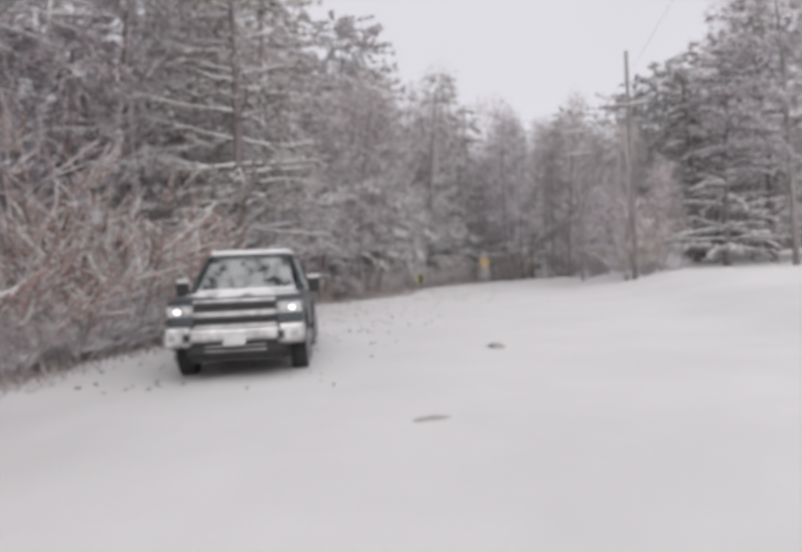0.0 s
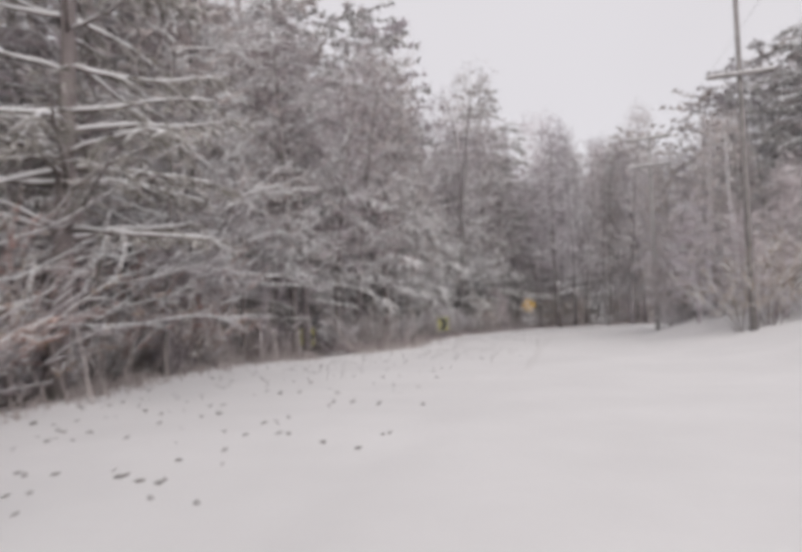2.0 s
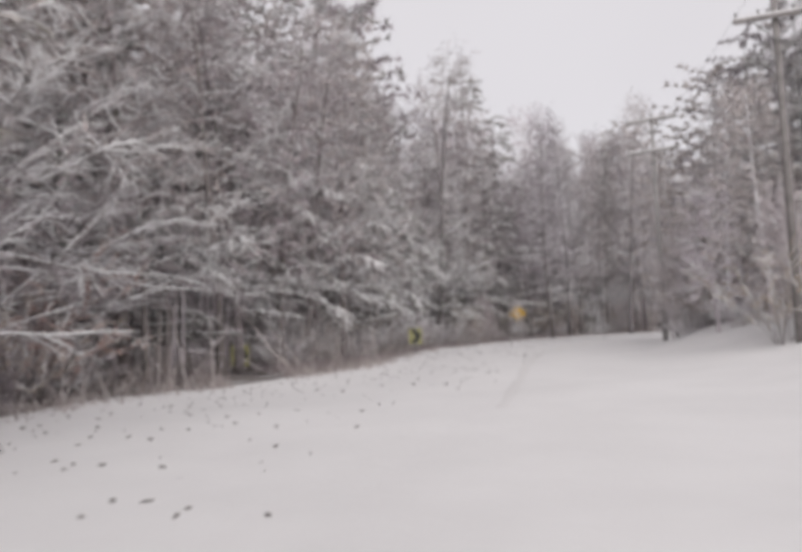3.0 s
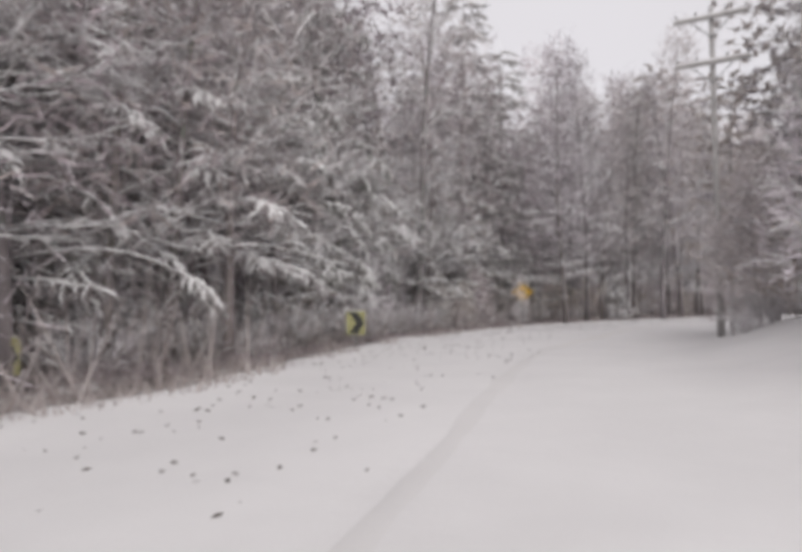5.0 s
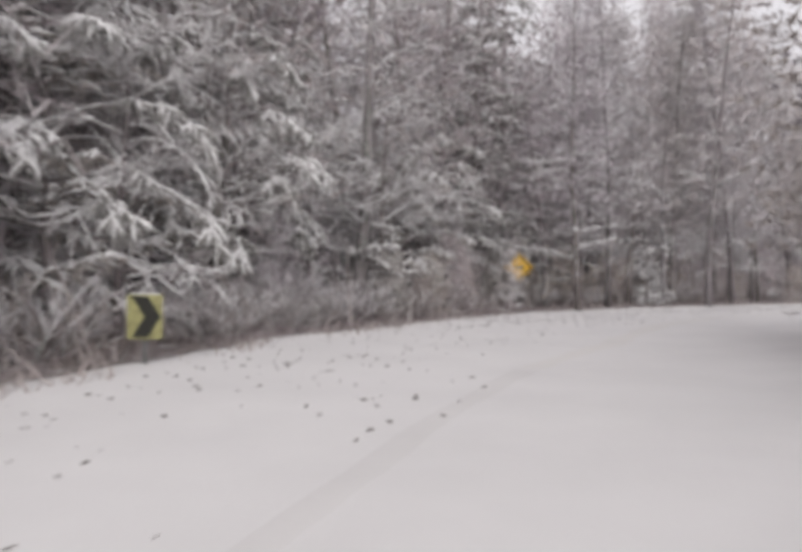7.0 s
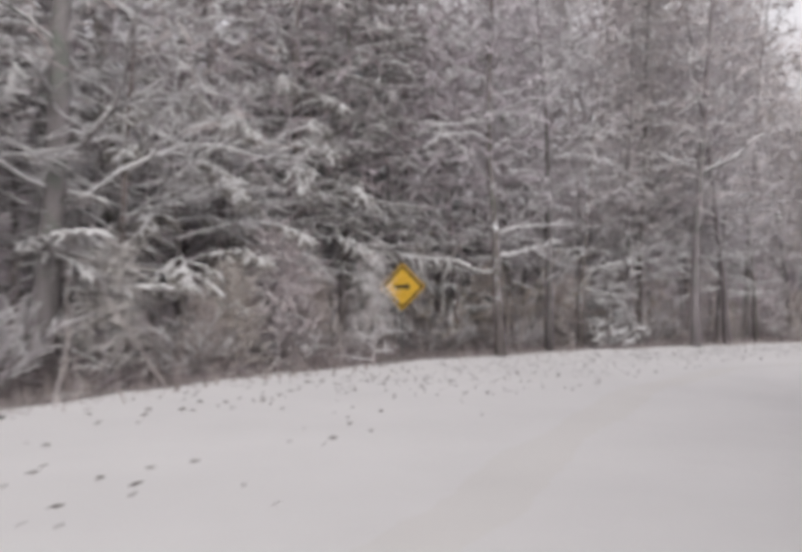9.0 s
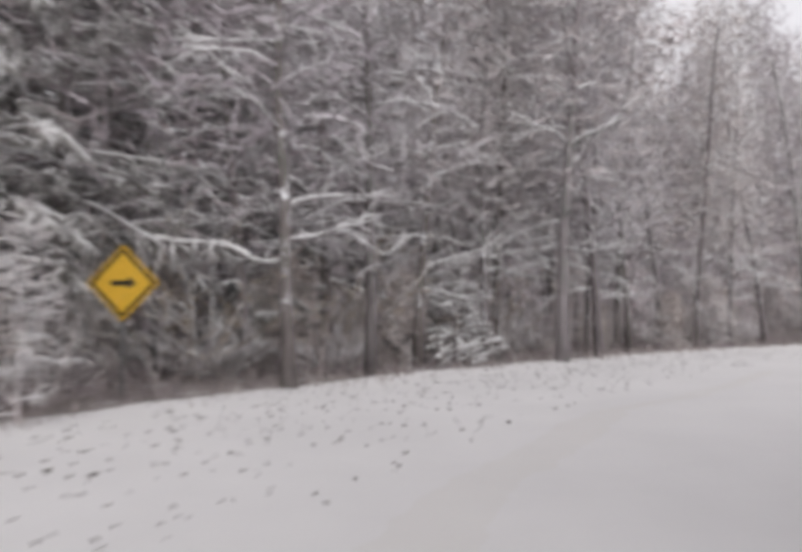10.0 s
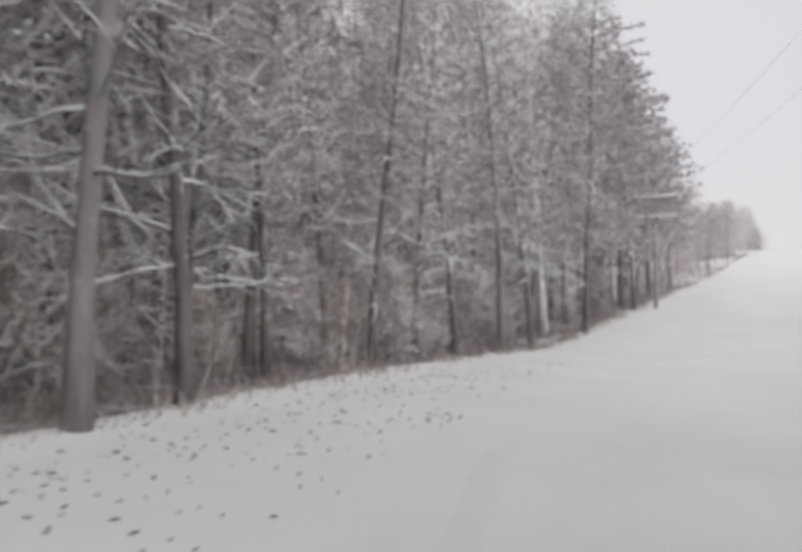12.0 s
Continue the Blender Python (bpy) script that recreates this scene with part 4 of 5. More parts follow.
for x, y, k in ((24.5, 51.5, 1.05), (27.5, 60.0, 1.0), (29.0, 67.0, 0.95), (22.0, 41.0, 1.05), (25.5, 44.0, 1.15), (33.5, 73.0, 0.9), (30.0, 56.0, 1.05), (36.0, 69.0, 1.0), (44.0, 81.0, 0.8), (52.0, 88.0, 0.8), (30, 44, 1.15), (33, 50, 1.15), (27.0, 71.0, 0.75), (14.9, 51.0, 0.36), (16.2, 49.0, 0.5), (15.9, 53.0, 0.55), (23, 61, 0.8), (28, 49, 1.1), (25, 58, 1.0)):
    if k < 0.5:
        plant(SAPLING, x, y, rng.uniform(0, 360), k * 2.5, "saplings on the bank")
    else:
        plant(rng.choice(FAR if rng.random() < 0.5 else FAR_PINES), x, y, rng.uniform(0, 360), k, "trees on the bank")
for x, y, k in ((17.0, 47.5, 0.5), (17.8, 52.0, 0.7), (18.6, 58.0, 0.6), (16.8, 43.0, 0.5), (19.5, 61.0, 0.7), (18.3, 49.0, 0.6), (15.8, 53.0, 0.5), (14.9, 57.0, 0.4), (16.2, 59.5, 0.6), (16.8, 62.5, 0.9), (15.6, 50.5, 0.7), (16.6, 54.0, 0.7)):
    plant(FROSTED, x, y, rng.uniform(0, 360), k, "brush on the bank")


# One long bare limb, white with snow, on the grey tree at the bend.
def bare_limb(tree):
    trunk = [c for c in tree.children if c.name.startswith("trunk")][0]
    ring = [trunk.data.vertices[9 * 3 + k].co for k in range(9)]
    start = sum(ring, Vector()) / 9
    turn = Matrix.Rotation(radians(-60), 3, "Z")
    reach = turn @ Vector((1.75, -0.55, 1.15))
    pts = [start + reach * k + Vector((0, 0, 0.10 * math.sin(k * 9.0))) for k in (0, 0.15, 0.3, 0.45, 0.6, 0.75, 0.9, 1.05)]
    radii = taper(0.055, 0.014, 7)
    wood, snow = Geo(), Geo()
    wood.tube(pts, radii, 7)
    r = random.Random(9)
    add_snow(snow, pts, radii, r, 0.035, 6)
    for k in (0.5, 0.7, 0.85):
        p, t = along(pts, k)
        side = curve_points(p, t + Vector((r.uniform(-0.8, 0.8), r.uniform(-0.8, 0.8), 0.2)), 0.6, 4, r)
        wood.tube(side, taper(0.018, 0.006, 4), 5)
        add_snow(snow, side, taper(0.018, 0.006, 4), r, 0.02, 5)
    geo_part("limb", wood, BARK_GREY, tree, "long bare limb")
    geo_part("limb_snow", snow, SNOW_LOAD, tree, "white snow along the limb")


bare_limb(landmark)


# ---- deep woods: thin stems and twigs that nobody could count ----
def deep_woods():
    g = Geo()
    r = random.Random(7)
    for _ in range(5200):
        ex, ey, nx_, ny_ = edge_frame(r.uniform(10, 260))
        depth = 4 + 30 * r.random()
        x, y = ex + nx_ * depth, ey + ny_ * depth
        z = ground_z(x, y) - 0.2
        h = r.uniform(3, 12)
        p = Vector((x, y, z))
        d = Vector((r.uniform(-0.12, 0.12), r.uniform(-0.12, 0.12), 1))
        g.tube([p, p + d * h * 0.5, p + d * h + Vector((r.uniform(-0.5, 0.5), r.uniform(-0.5, 0.5), 0))], [r.uniform(0.02, 0.08), 0.03, 0.006], 3, False)
    for _ in range(44000):
        ex, ey, nx_, ny_ = edge_frame(r.uniform(10, 260))
        depth = 2.5 + 30 * r.random()
        x, y = ex + nx_ * depth, ey + ny_ * depth
        p = Vector((x, y, ground_z(x, y) + 5.5 * r.random() ** 1.3))
        d = Vector((r.uniform(-1, 1), r.uniform(-1, 1), r.uniform(-0.3, 0.8))).normalized() * r.uniform(0.5, 1.8)
        g.blade(p, d, r.uniform(0.010, 0.035), Vector((r.uniform(-1, 1), r.uniform(-1, 1), r.uniform(-1, 1))))
    ob = new("deep_woods", g.mesh("deep_woods", False))
    # Pale twig colour brings the haze into the deep wood.
    ob.data.materials.append(FROST_HAZE_TWIG)
    return tagged(ob, "dense grey-brown thicket of thin stems and twigs", "undergrowth", kind="stuff")


deep_woods()


def undergrowth():
    """Dead stalks, saplings and brambles that stand thick along the foot of the wood."""
    g = Geo()
    r = random.Random(17)
    for _ in range(52000):
        s_ = r.uniform(12, 190)
        ex, ey, nx_, ny_ = edge_frame(s_)
        depth = -0.35 + 6.0 * r.random() ** 1.8
        x, y = ex + nx_ * depth + r.uniform(-0.4, 0.4), ey + ny_ * depth + r.uniform(-0.4, 0.4)
        clump = 0.5 + 0.6 * noise.noise((x * 0.45, y * 0.45, 1)) + 0.35 * noise.noise((x * 1.6, y * 1.6, 4))
        if r.random() > (0.3 if y < 50 else 0.05) + clump or not clear_of_signs(x, y):
            continue
        h = r.uniform(0.06, 0.42) * (0.4 + 1.3 * max(0.0, clump)) * (0.7 + 0.6 * min(max(depth, 0.0), 2.5))
        if r.random() < (0.05 if y < 50 else 0.03):
            h += r.uniform(0.5, 3.0)
        p = Vector((x, y, ground_z(x, y) - 0.05))
        d = Vector((r.gauss(0, 0.45), r.gauss(0, 0.45), 1)) * h
        g.blade(p, d, r.uniform(0.008, 0.026), Vector((r.uniform(-1, 1), r.uniform(-1, 1), 0)))
    ob = new("undergrowth", g.mesh("undergrowth", False))
    ob.data.materials.append(STALK)
    return tagged(ob, "thick brown dead stalks along the foot of the wood", "undergrowth", kind="stuff")


undergrowth()


def forest_floor():
    """Twigs, needles and thin snow under the trees, with a ragged front."""
    verts, faces = [], []
    deep = (0.0, 0.35, 0.8, 1.5, 3.0, 6.0, 12.0, 22.0, 34.0)
    n = 520
    for i in range(n):
        ex, ey, nx_, ny_ = edge_frame(4 + 226.0 * i / (n - 1))
        for k, d in enumerate(deep):
            d += 0.35 * noise.noise((ex * 0.9, ey * 0.9, 7)) + 0.25 * noise.noise((ex * 3.1, ey * 3.1, 2)) if k < 4 else 0.0
            x, y = ex + nx_ * d, ey + ny_ * d
            verts.append((x, y, ground_z(x, y) + (0.03 if k else -0.02)))
        if i:
            b = (i - 1) * len(deep)
            for k in range(len(deep) - 1):
                faces.append((b + k, b + len(deep) + k, b + len(deep) + k + 1, b + k + 1))
    me = bpy.data.meshes.new("forest_floor")
    me.from_pydata(verts, [], faces)
    me.polygons.foreach_set("use_smooth", [True] * len(me.polygons))
    me.materials.append(SHADED_LITTER)
    return tagged(new("forest_floor", me), "brown shade-darkened twig and needle litter under thin patchy snow", "forest floor", kind="structure")


SHADED_LITTER, ln, ll, lb = shader("shaded_litter", 0.95)
l_grain = noise_node(ln, ll, 26.0, 6.0, 0.75)
l_patch = noise_node(ln, ll, 0.9, 5.0, 0.65)
# Shade under the trees is put into this litter brown too.
l_brown = ramp_node(ln, ll, l_grain, [(0.3, (0.15, 0.128, 0.12)), (0.7, (0.31, 0.28, 0.268))])
l_mix = ln.new("ShaderNodeMix")
l_mix.data_type = "RGBA"
ll.new(ramp_node(ln, ll, l_patch, [(0.52, (0, 0, 0)), (0.66, (0.8, 0.8, 0.8))]), l_mix.inputs[0])
ll.new(l_brown, l_mix.inputs[6])
l_mix.inputs[7].default_value = (0.7, 0.69, 0.69, 1)
ll.new(l_mix.outputs[2], lb.inputs["Base Color"])
bump_node(ln, ll, lb, l_grain, 0.7, 0.04)
forest_floor()


def brambles():
    """Dark dead canes and thin stems, thickest just inside the wood."""
    g = Geo()
    r = random.Random(23)
    for _ in range(34000):
        ex, ey, nx_, ny_ = edge_frame(r.uniform(62, 165))
        depth = 0.2 + 3.2 * r.random() ** 1.3 + 0.5 * set_back(ey)
        x, y = ex + nx_ * depth + r.uniform(-0.3, 0.3), ey + ny_ * depth + r.uniform(-0.3, 0.3)
        clump = 0.45 + 0.9 * noise.noise((x * 0.55, y * 0.55, 11))
        if r.random() > clump or not clear_of_signs(x, y):
            continue
        h = r.uniform(0.12, 0.3 + 0.55 * max(0.0, clump)) * (0.5 + 0.4 * min(depth, 2.0))
        p = Vector((x, y, ground_z(x, y) - 0.04 + r.uniform(0.0, 0.5) * h))
        d = Vector((r.gauss(0, 0.8), r.gauss(0, 0.8), r.uniform(0.2, 1.0))) * h
        g.blade(p, d, r.uniform(0.006, 0.017), Vector((r.uniform(-1, 1), r.uniform(-1, 1), r.uniform(-0.5, 0.5))))
    ob = new("brambles", g.mesh("brambles", False))
    ob.data.materials.append(CANE)
    return tagged(ob, "dark dead canes and stems inside the wood's edge", "undergrowth", kind="stuff")


CANE = varied_material("dark_canes", [(0.16, 0.138, 0.134), (0.24, 0.21, 0.205), (0.34, 0.305, 0.298), (0.50, 0.465, 0.46)])
brambles()


def far_woods():
    """A ragged belt of distant woodland that closes the view behind the trees."""
    g = Geo()
    r = random.Random(3)
    for i in range(420):
        s = 290.0 * i / 420
        ex, ey, nx_, ny_ = edge_frame(s)
        for back in (31, 36):
            x, y = ex + nx_ * back + r.uniform(-2, 2), ey + ny_ * back + r.uniform(-2, 2)
            h = 11.5 * tall_at(ex, ey) * r.uniform(0.8, 1.15)
            z = ground_z(x, y)
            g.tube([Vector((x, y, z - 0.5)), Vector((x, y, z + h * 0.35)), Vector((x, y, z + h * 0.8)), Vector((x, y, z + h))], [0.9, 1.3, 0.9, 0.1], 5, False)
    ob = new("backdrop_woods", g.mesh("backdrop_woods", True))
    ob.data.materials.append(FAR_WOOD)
    return tagged(ob, "grey distant woodland behind the trees", "woodland", kind="structure")


# Pale greys: the haze before this far belt is put into its colour.
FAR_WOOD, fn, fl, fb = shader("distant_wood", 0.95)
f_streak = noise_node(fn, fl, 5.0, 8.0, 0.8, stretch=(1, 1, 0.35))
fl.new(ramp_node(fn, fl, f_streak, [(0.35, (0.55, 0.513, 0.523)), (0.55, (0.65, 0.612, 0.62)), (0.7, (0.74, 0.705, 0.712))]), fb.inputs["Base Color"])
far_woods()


# ---- utility poles and wires ----
def utility_pole(x, y, top, arms, arm_len, turn, label, wood=POLE_WOOD, cap=0.06):
    z0 = ground_z(x, y) - 0.3
    root = new("utility_pole")
    root.matrix_basis = pose(x, y, z0, 0, 0, turn)
    h = top - z0
    part("shaft", rod(0.13, 0.08, h, pose(0, 0, h / 2)), wood, root, smooth=True)
    for a in arms:
        az = a - z0
        arm = part("crossarm", box(arm_len, 0.10, 0.12, pose(0, -0.16, az), 0.015), wood, root)
        part("snow_cap", box(arm_len * 0.98, 0.11 + cap * 0.3, cap, pose(0, -0.16, az + 0.062 + cap / 2), 0.025), SNOW_LOAD, arm)
        for k in (-0.46, -0.2, 0.2, 0.46):
            part("insulator", rod(0.05, 0.03, 0.16, pose(k * arm_len, -0.16, az + 0.19), 8), CERAMIC, arm)
        for k in (-1, 1):
            d = Vector((k * arm_len * 0.28, -0.16, az - 0.05)) - Vector((0, -0.14, az - 0.7))
            part("brace", rod(0.018, 0.018, d.length, Matrix.Translation((k * arm_len * 0.14, -0.15, az - 0.375)) @ d.to_track_quat("Z", "Y").to_matrix().to_4x4(), 6), GALVANISED, root)
    return tagged(root, label, "utility pole", "poles along the road")


utility_pole(14.7, 42.9, 12.6, (9.7,), 2.2, -12, "weathered wooden utility pole with one snowy crossarm")
utility_pole(14.5, 58.5, 11.7, (9.7, 11.3), 2.44, -20, "weathered wooden utility pole with two snowy crossarms", POLE_HAZE, 0.08)
utility_pole(48.4, 105.4, 8.7, (7.0, 8.2), 2.5, -48, "distant wooden utility pole with two snowy crossarms", POLE_HAZE, 0.14)


def wire(a, b, sag):
    g = Geo()
    pts = []
    for i in range(17):
        k = i / 16
        p = Vector(a).lerp(Vector(b), k)
        p.z -= sag * 4 * k * (1 - k)
        pts.append(p)
    g.tube(pts, [0.0055] * 17, 4)
    ob = new("power_line", g.mesh("power_line"))
    ob.data.materials.append(WIRE)
    tagged(ob, "thin pale sagging wire between poles", "power line", "wires")


for k in (-1.0, 1.0):
    wire((14.7 + k, 42.75, 9.95), (14.5 + k, 58.3, 9.95), 0.45)
    wire((14.5 + k, 58.3, 11.55), (48.4 + k, 105.2, 8.65), 1.3)
    wire((14.7 + k, 42.75, 9.95), (10.5 + k, -4.0, 9.9), 0.9)


# ---- road signs ----
def rounded_plate(w, h, thick, r):
    bm = bmesh.new()
    vs = []
    for cx, cz, a0 in ((w / 2 - r, h / 2 - r, 0), (-w / 2 + r, h / 2 - r, 90), (-w / 2 + r, -h / 2 + r, 180), (w / 2 - r, -h / 2 + r, 270)):
        for i in range(5):
            a = radians(a0 + 22.5 * i)
            vs.append(bm.verts.new((cx + r * math.cos(a), 0, cz + r * math.sin(a))))
    f = bm.faces.new(vs)
    e = bmesh.ops.extrude_face_region(bm, geom=[f])
    for v in e["geom"]:
        if isinstance(v, bmesh.types.BMVert):
            v.co.y += thick
    bmesh.ops.recalc_face_normals(bm, faces=bm.faces[:])
    return bm


def flat_shape(points, y, thick=0.003):
    bm = bmesh.new()
    f = bm.faces.new([bm.verts.new((x, y, z)) for x, z in points])
    e = bmesh.ops.extrude_face_region(bm, geom=[f])
    for v in e["geom"]:
        if isinstance(v, bmesh.types.BMVert):
            v.co.y -= thick
    bmesh.ops.recalc_face_normals(bm, faces=bm.faces[:])
    return bm


def u_post(length, m):
    bm = box(0.06, 0.012, length, m @ pose(0, 0, length / 2))
    for k in (-1, 1):
        other = box(0.010, 0.035, length, m @ pose(0.028 * k, -0.018, length / 2))
        me = bpy.data.meshes.new("flange")
        other.to_mesh(me)
        other.free()
        bm.from_mesh(me)
        bpy.data.meshes.remove(me)
    return bm


def chevron_sign(x, y, turn, centre):
    z = ground_z(x, y) - 0.25
    root = new("chevron_sign")
    root.matrix_basis = pose(x, y, z, 0, 0, turn)
    c = centre - z
    part("post", u_post(c + 0.34, pose(0, 0.04, 0)), GALVANISED, root)
    bm = rounded_plate(0.61, 0.76, 0.004, 0.04)
    bm.transform(pose(0, 0, c))
    plate = part("panel", bm, SIGN_YELLOW, root)
    pts = [(-0.23, 0.35), (0.06, 0.35), (0.28, 0.0), (0.06, -0.35), (-0.23, -0.35), (0.0, 0.0)]
    part("chevron", flat_shape([(a, b + c) for a, b in pts], -0.004), SIGN_BLACK, plate, "black chevron pointing along the bend")
    part("snow_cap", box(0.50, 0.03, 0.022, pose(0, 0.01, c + 0.388), 0.009), SNOW_LOAD, root)
    return tagged(root, "yellow chevron sign with black arrow on a steel post", "road sign")


def warning_sign(x, y, turn, centre):
    z = ground_z(x, y) - 0.3
    root = new("warning_sign")
    root.matrix_basis = pose(x, y, z, 0, 0, turn)
    c = centre - z
    part("post", u_post(c + 0.3, pose(0, 0.04, 0)), GALVANISED, root)
    bm = rounded_plate(0.95, 0.95, 0.004, 0.06)
    bm.transform(pose(0, 0, c) @ pose(0, 0, 0, 0, 45, 0))
    plate = part("panel", bm, SIGN_AMBER, root)
    spin = pose(0, 0, c) @ pose(0, 0, 0, 0, 45, 0)
    for k in range(4):
        bm = flat_shape([(-0.43, 0.375), (0.43, 0.375), (0.43, 0.435), (-0.43, 0.435)], -0.004)
        bm.transform(spin @ pose(0, 0, 0, 0, 90 * k, 0))
        part("border", bm, SIGN_BLACK, plate)
    pts = [(-0.22, 0.045), (0.10, 0.045), (0.10, 0.11), (0.25, 0.0), (0.10, -0.11), (0.10, -0.045), (-0.22, -0.045)]
    part("arrow", flat_shape([(a, b + c) for a, b in pts], -0.004), SIGN_BLACK, plate, "black arrow symbol")
    return tagged(root, "amber diamond warning sign with black symbol on a post", "road sign")


chevron_sign(-2.3, 45.2, 14, 0.62)
chevron_sign(2.5, 54.8, 12, 0.92)
warning_sign(7.62, 75.86, -8, 2.05)


# ---- the oncoming pickup truck ----
def side_profile():
    pts = [(0.12, 0.55), (0.07, 0.85), (0.09, 1.08), (0.16, 1.16), (0.34, 1.21), (1.52, 1.27), (3.80, 1.25), (5.82, 1.26), (5.86, 1.17), (5.86, 0.62), (5.80, 0.55)]
    for cy in (4.62, 0.98):
        pts += [(cy + 0.50 * math.cos(radians(a)), 0.44 + 0.50 * math.sin(radians(a))) for a in range(8, 180, 20)]
    return pts


def tyre_shape(m):
    """A tyre with rounded shoulders, its axle along z before it is placed."""
    bm = rod(0.40, 0.40, 0.26, None, 28)
    caps = [e for e in bm.edges if abs(e.verts[0].co.z - e.verts[1].co.z) < 1e-5 and e.verts[0].co.xy.length > 0.35 and e.verts[1].co.xy.length > 0.35]
    bmesh.ops.bevel(bm, geom=caps, offset=0.05, segments=3, affect="EDGES", profile=0.5)
    bm.transform(m)
    return bm


def pickup_truck(m):
    root = new("pickup_truck")
    root.matrix_basis = m
    bm = bmesh.new()
    f = bm.faces.new([bm.verts.new((-0.97, y, z)) for y, z in side_profile()])
    e = bmesh.ops.extrude_face_region(bm, geom=[f])
    for v in e["geom"]:
        if isinstance(v, bmesh.types.BMVert):
            v.co.x += 1.94
    bmesh.ops.recalc_face_normals(bm, faces=bm.faces[:])
    rim_edges = [ed for ed in bm.edges if abs(ed.verts[0].co.x - ed.verts[1].co.x) < 1e-4]
    bmesh.ops.bevel(bm, geom=rim_edges, offset=0.035, segments=2, affect="EDGES", profile=0.6)
    bmesh.ops.triangulate(bm, faces=[q for q in bm.faces if len(q.verts) > 4])
    body = part("body", bm, PAINT, root)
    cab = part("cab_roof", box(1.52, 1.60, 0.13, pose(0, 2.93, 1.85), 0.055, 4, 0.86, 0.9), PAINT, root)
    for k in (-1, 1):
        for y0, y1, r in ((1.50, 2.22, 0.045), (2.76, 2.76, 0.045), (3.78, 3.62, 0.075)):
            pillar = Geo()
            pillar.tube([Vector((k * 0.90, y0, 1.22)), Vector((k * 0.81, (y0 + y1) / 2, 1.55)), Vector((k * 0.70, y1, 1.85))], [r, r, r], 8)
            geo_part("pillar", pillar, PAINT, root)
        part("seat_back", box(0.50, 0.14, 0.62, pose(k * 0.40, 2.70, 1.36, -10), 0.05, 3), INTERIOR, root)
        part("headrest", box(0.26, 0.10, 0.18, pose(k * 0.40, 2.76, 1.74, -6), 0.04, 3), INTERIOR, root)
    part("rear_seat", box(1.40, 0.14, 0.44, pose(0, 3.58, 1.36, -8), 0.05, 3), INTERIOR, root)
    part("dashboard", box(1.62, 0.34, 0.12, pose(0, 1.82, 1.25), 0.04, 3), INTERIOR, root)
    part("cab_floor", box(1.76, 2.1, 0.02, pose(0, 2.72, 1.205)), INTERIOR, root)
    wheel = Geo()
    wheel.tube([Vector((0.40 + 0.18 * math.cos(radians(a)), 2.08 + 0.07 * math.sin(radians(a)), 1.38 + 0.17 * math.sin(radians(a)))) for a in range(0, 361, 20)], [0.016] * 19, 6)
    geo_part("steering_wheel", wheel, INTERIOR, root)

    def pane(corners, name, material=GLASS):
        q = bmesh.new()
        q.faces.new([q.verts.new(c) for c in corners])
        ex = bmesh.ops.extrude_face_region(q, geom=q.faces[:])
        n = (Vector(corners[1]) - Vector(corners[0])).cross(Vector(corners[2]) - Vector(corners[0])).normalized()
        for v in ex["geom"]:
            if isinstance(v, bmesh.types.BMVert):
                v.co += n * 0.012
        bmesh.ops.recalc_face_normals(q, faces=q.faces[:])
        return part(name, q, material, cab)

    pane([(-0.80, 1.52, 1.28), (0.80, 1.52, 1.28), (0.64, 2.16, 1.80), (-0.64, 2.16, 1.815)], "windscreen", ICED_GLASS)
    pane([(0.80, 3.80, 1.25), (-0.80, 3.80, 1.25), (-0.66, 3.66, 1.80), (0.66, 3.66, 1.80)], "rear_window", FROSTY_GLASS)
    for k in (-1, 1):
        for y0, y1, y2, y3 in ((1.86, 2.72, 2.72, 2.32), (2.80, 3.66, 3.54, 2.80)):
            c = [(0.925, y0, 1.28), (0.925, y1, 1.28), (0.745, y2, 1.80), (0.745, y3, 1.80)]
            c = [(x * k + 0.004 * k, y, z) for x, y, z in c]
            pane(c if k > 0 else list(reversed(c)), "side_window", FROSTY_GLASS)
        mirror = part("mirror", box(0.20, 0.12, 0.24, pose(k * 1.10, 1.80, 1.33), 0.04), BLACK_TRIM, root)
        part("snow_cap", box(0.18, 0.10, 0.05, pose(k * 1.10, 1.80, 1.47), 0.02), SNOW_LOAD, mirror)
        lamp = part("headlight", box(0.38, 0.12, 0.17, pose(k * 0.77, 0.09, 1.03), 0.03), LENS, root, "clear headlight, lit")
        part("bulb", box(0.09, 0.03, 0.07, pose(k * 0.82, 0.022, 1.03), 0.012), LAMP_ON, lamp)
        part("reflector", rod(0.062, 0.045, 0.03, pose(k * 0.70, 0.03, 1.03, 90), 16), CHROME, lamp)
        part("turn_lamp", box(0.06, 0.03, 0.13, pose(k * 0.925, 0.028, 1.03), 0.01), PLATE, lamp)
        part("fog_lamp", rod(0.06, 0.06, 0.05, pose(k * 0.86, -0.18, 0.68, 90), 12), LENS, root)
        part("door_handle", box(0.03, 0.20, 0.04, pose(k * 0.985, 2.55, 1.08), 0.01), CHROME, root)
        part("running_board", box(0.16, 2.3, 0.06, pose(k * 0.94, 2.75, 0.40), 0.02), BLACK_TRIM, root)
        part("tail_light", box(0.10, 0.05, 0.40, pose(k * 0.90, 5.86, 0.98), 0.015), BLACK_TRIM, root)
        for y in (0.98, 4.62):
            tyre = part("tyre", tyre_shape(pose(k * 0.86, y, 0.40, 0, 90, 0)), RUBBER, root, smooth=True)
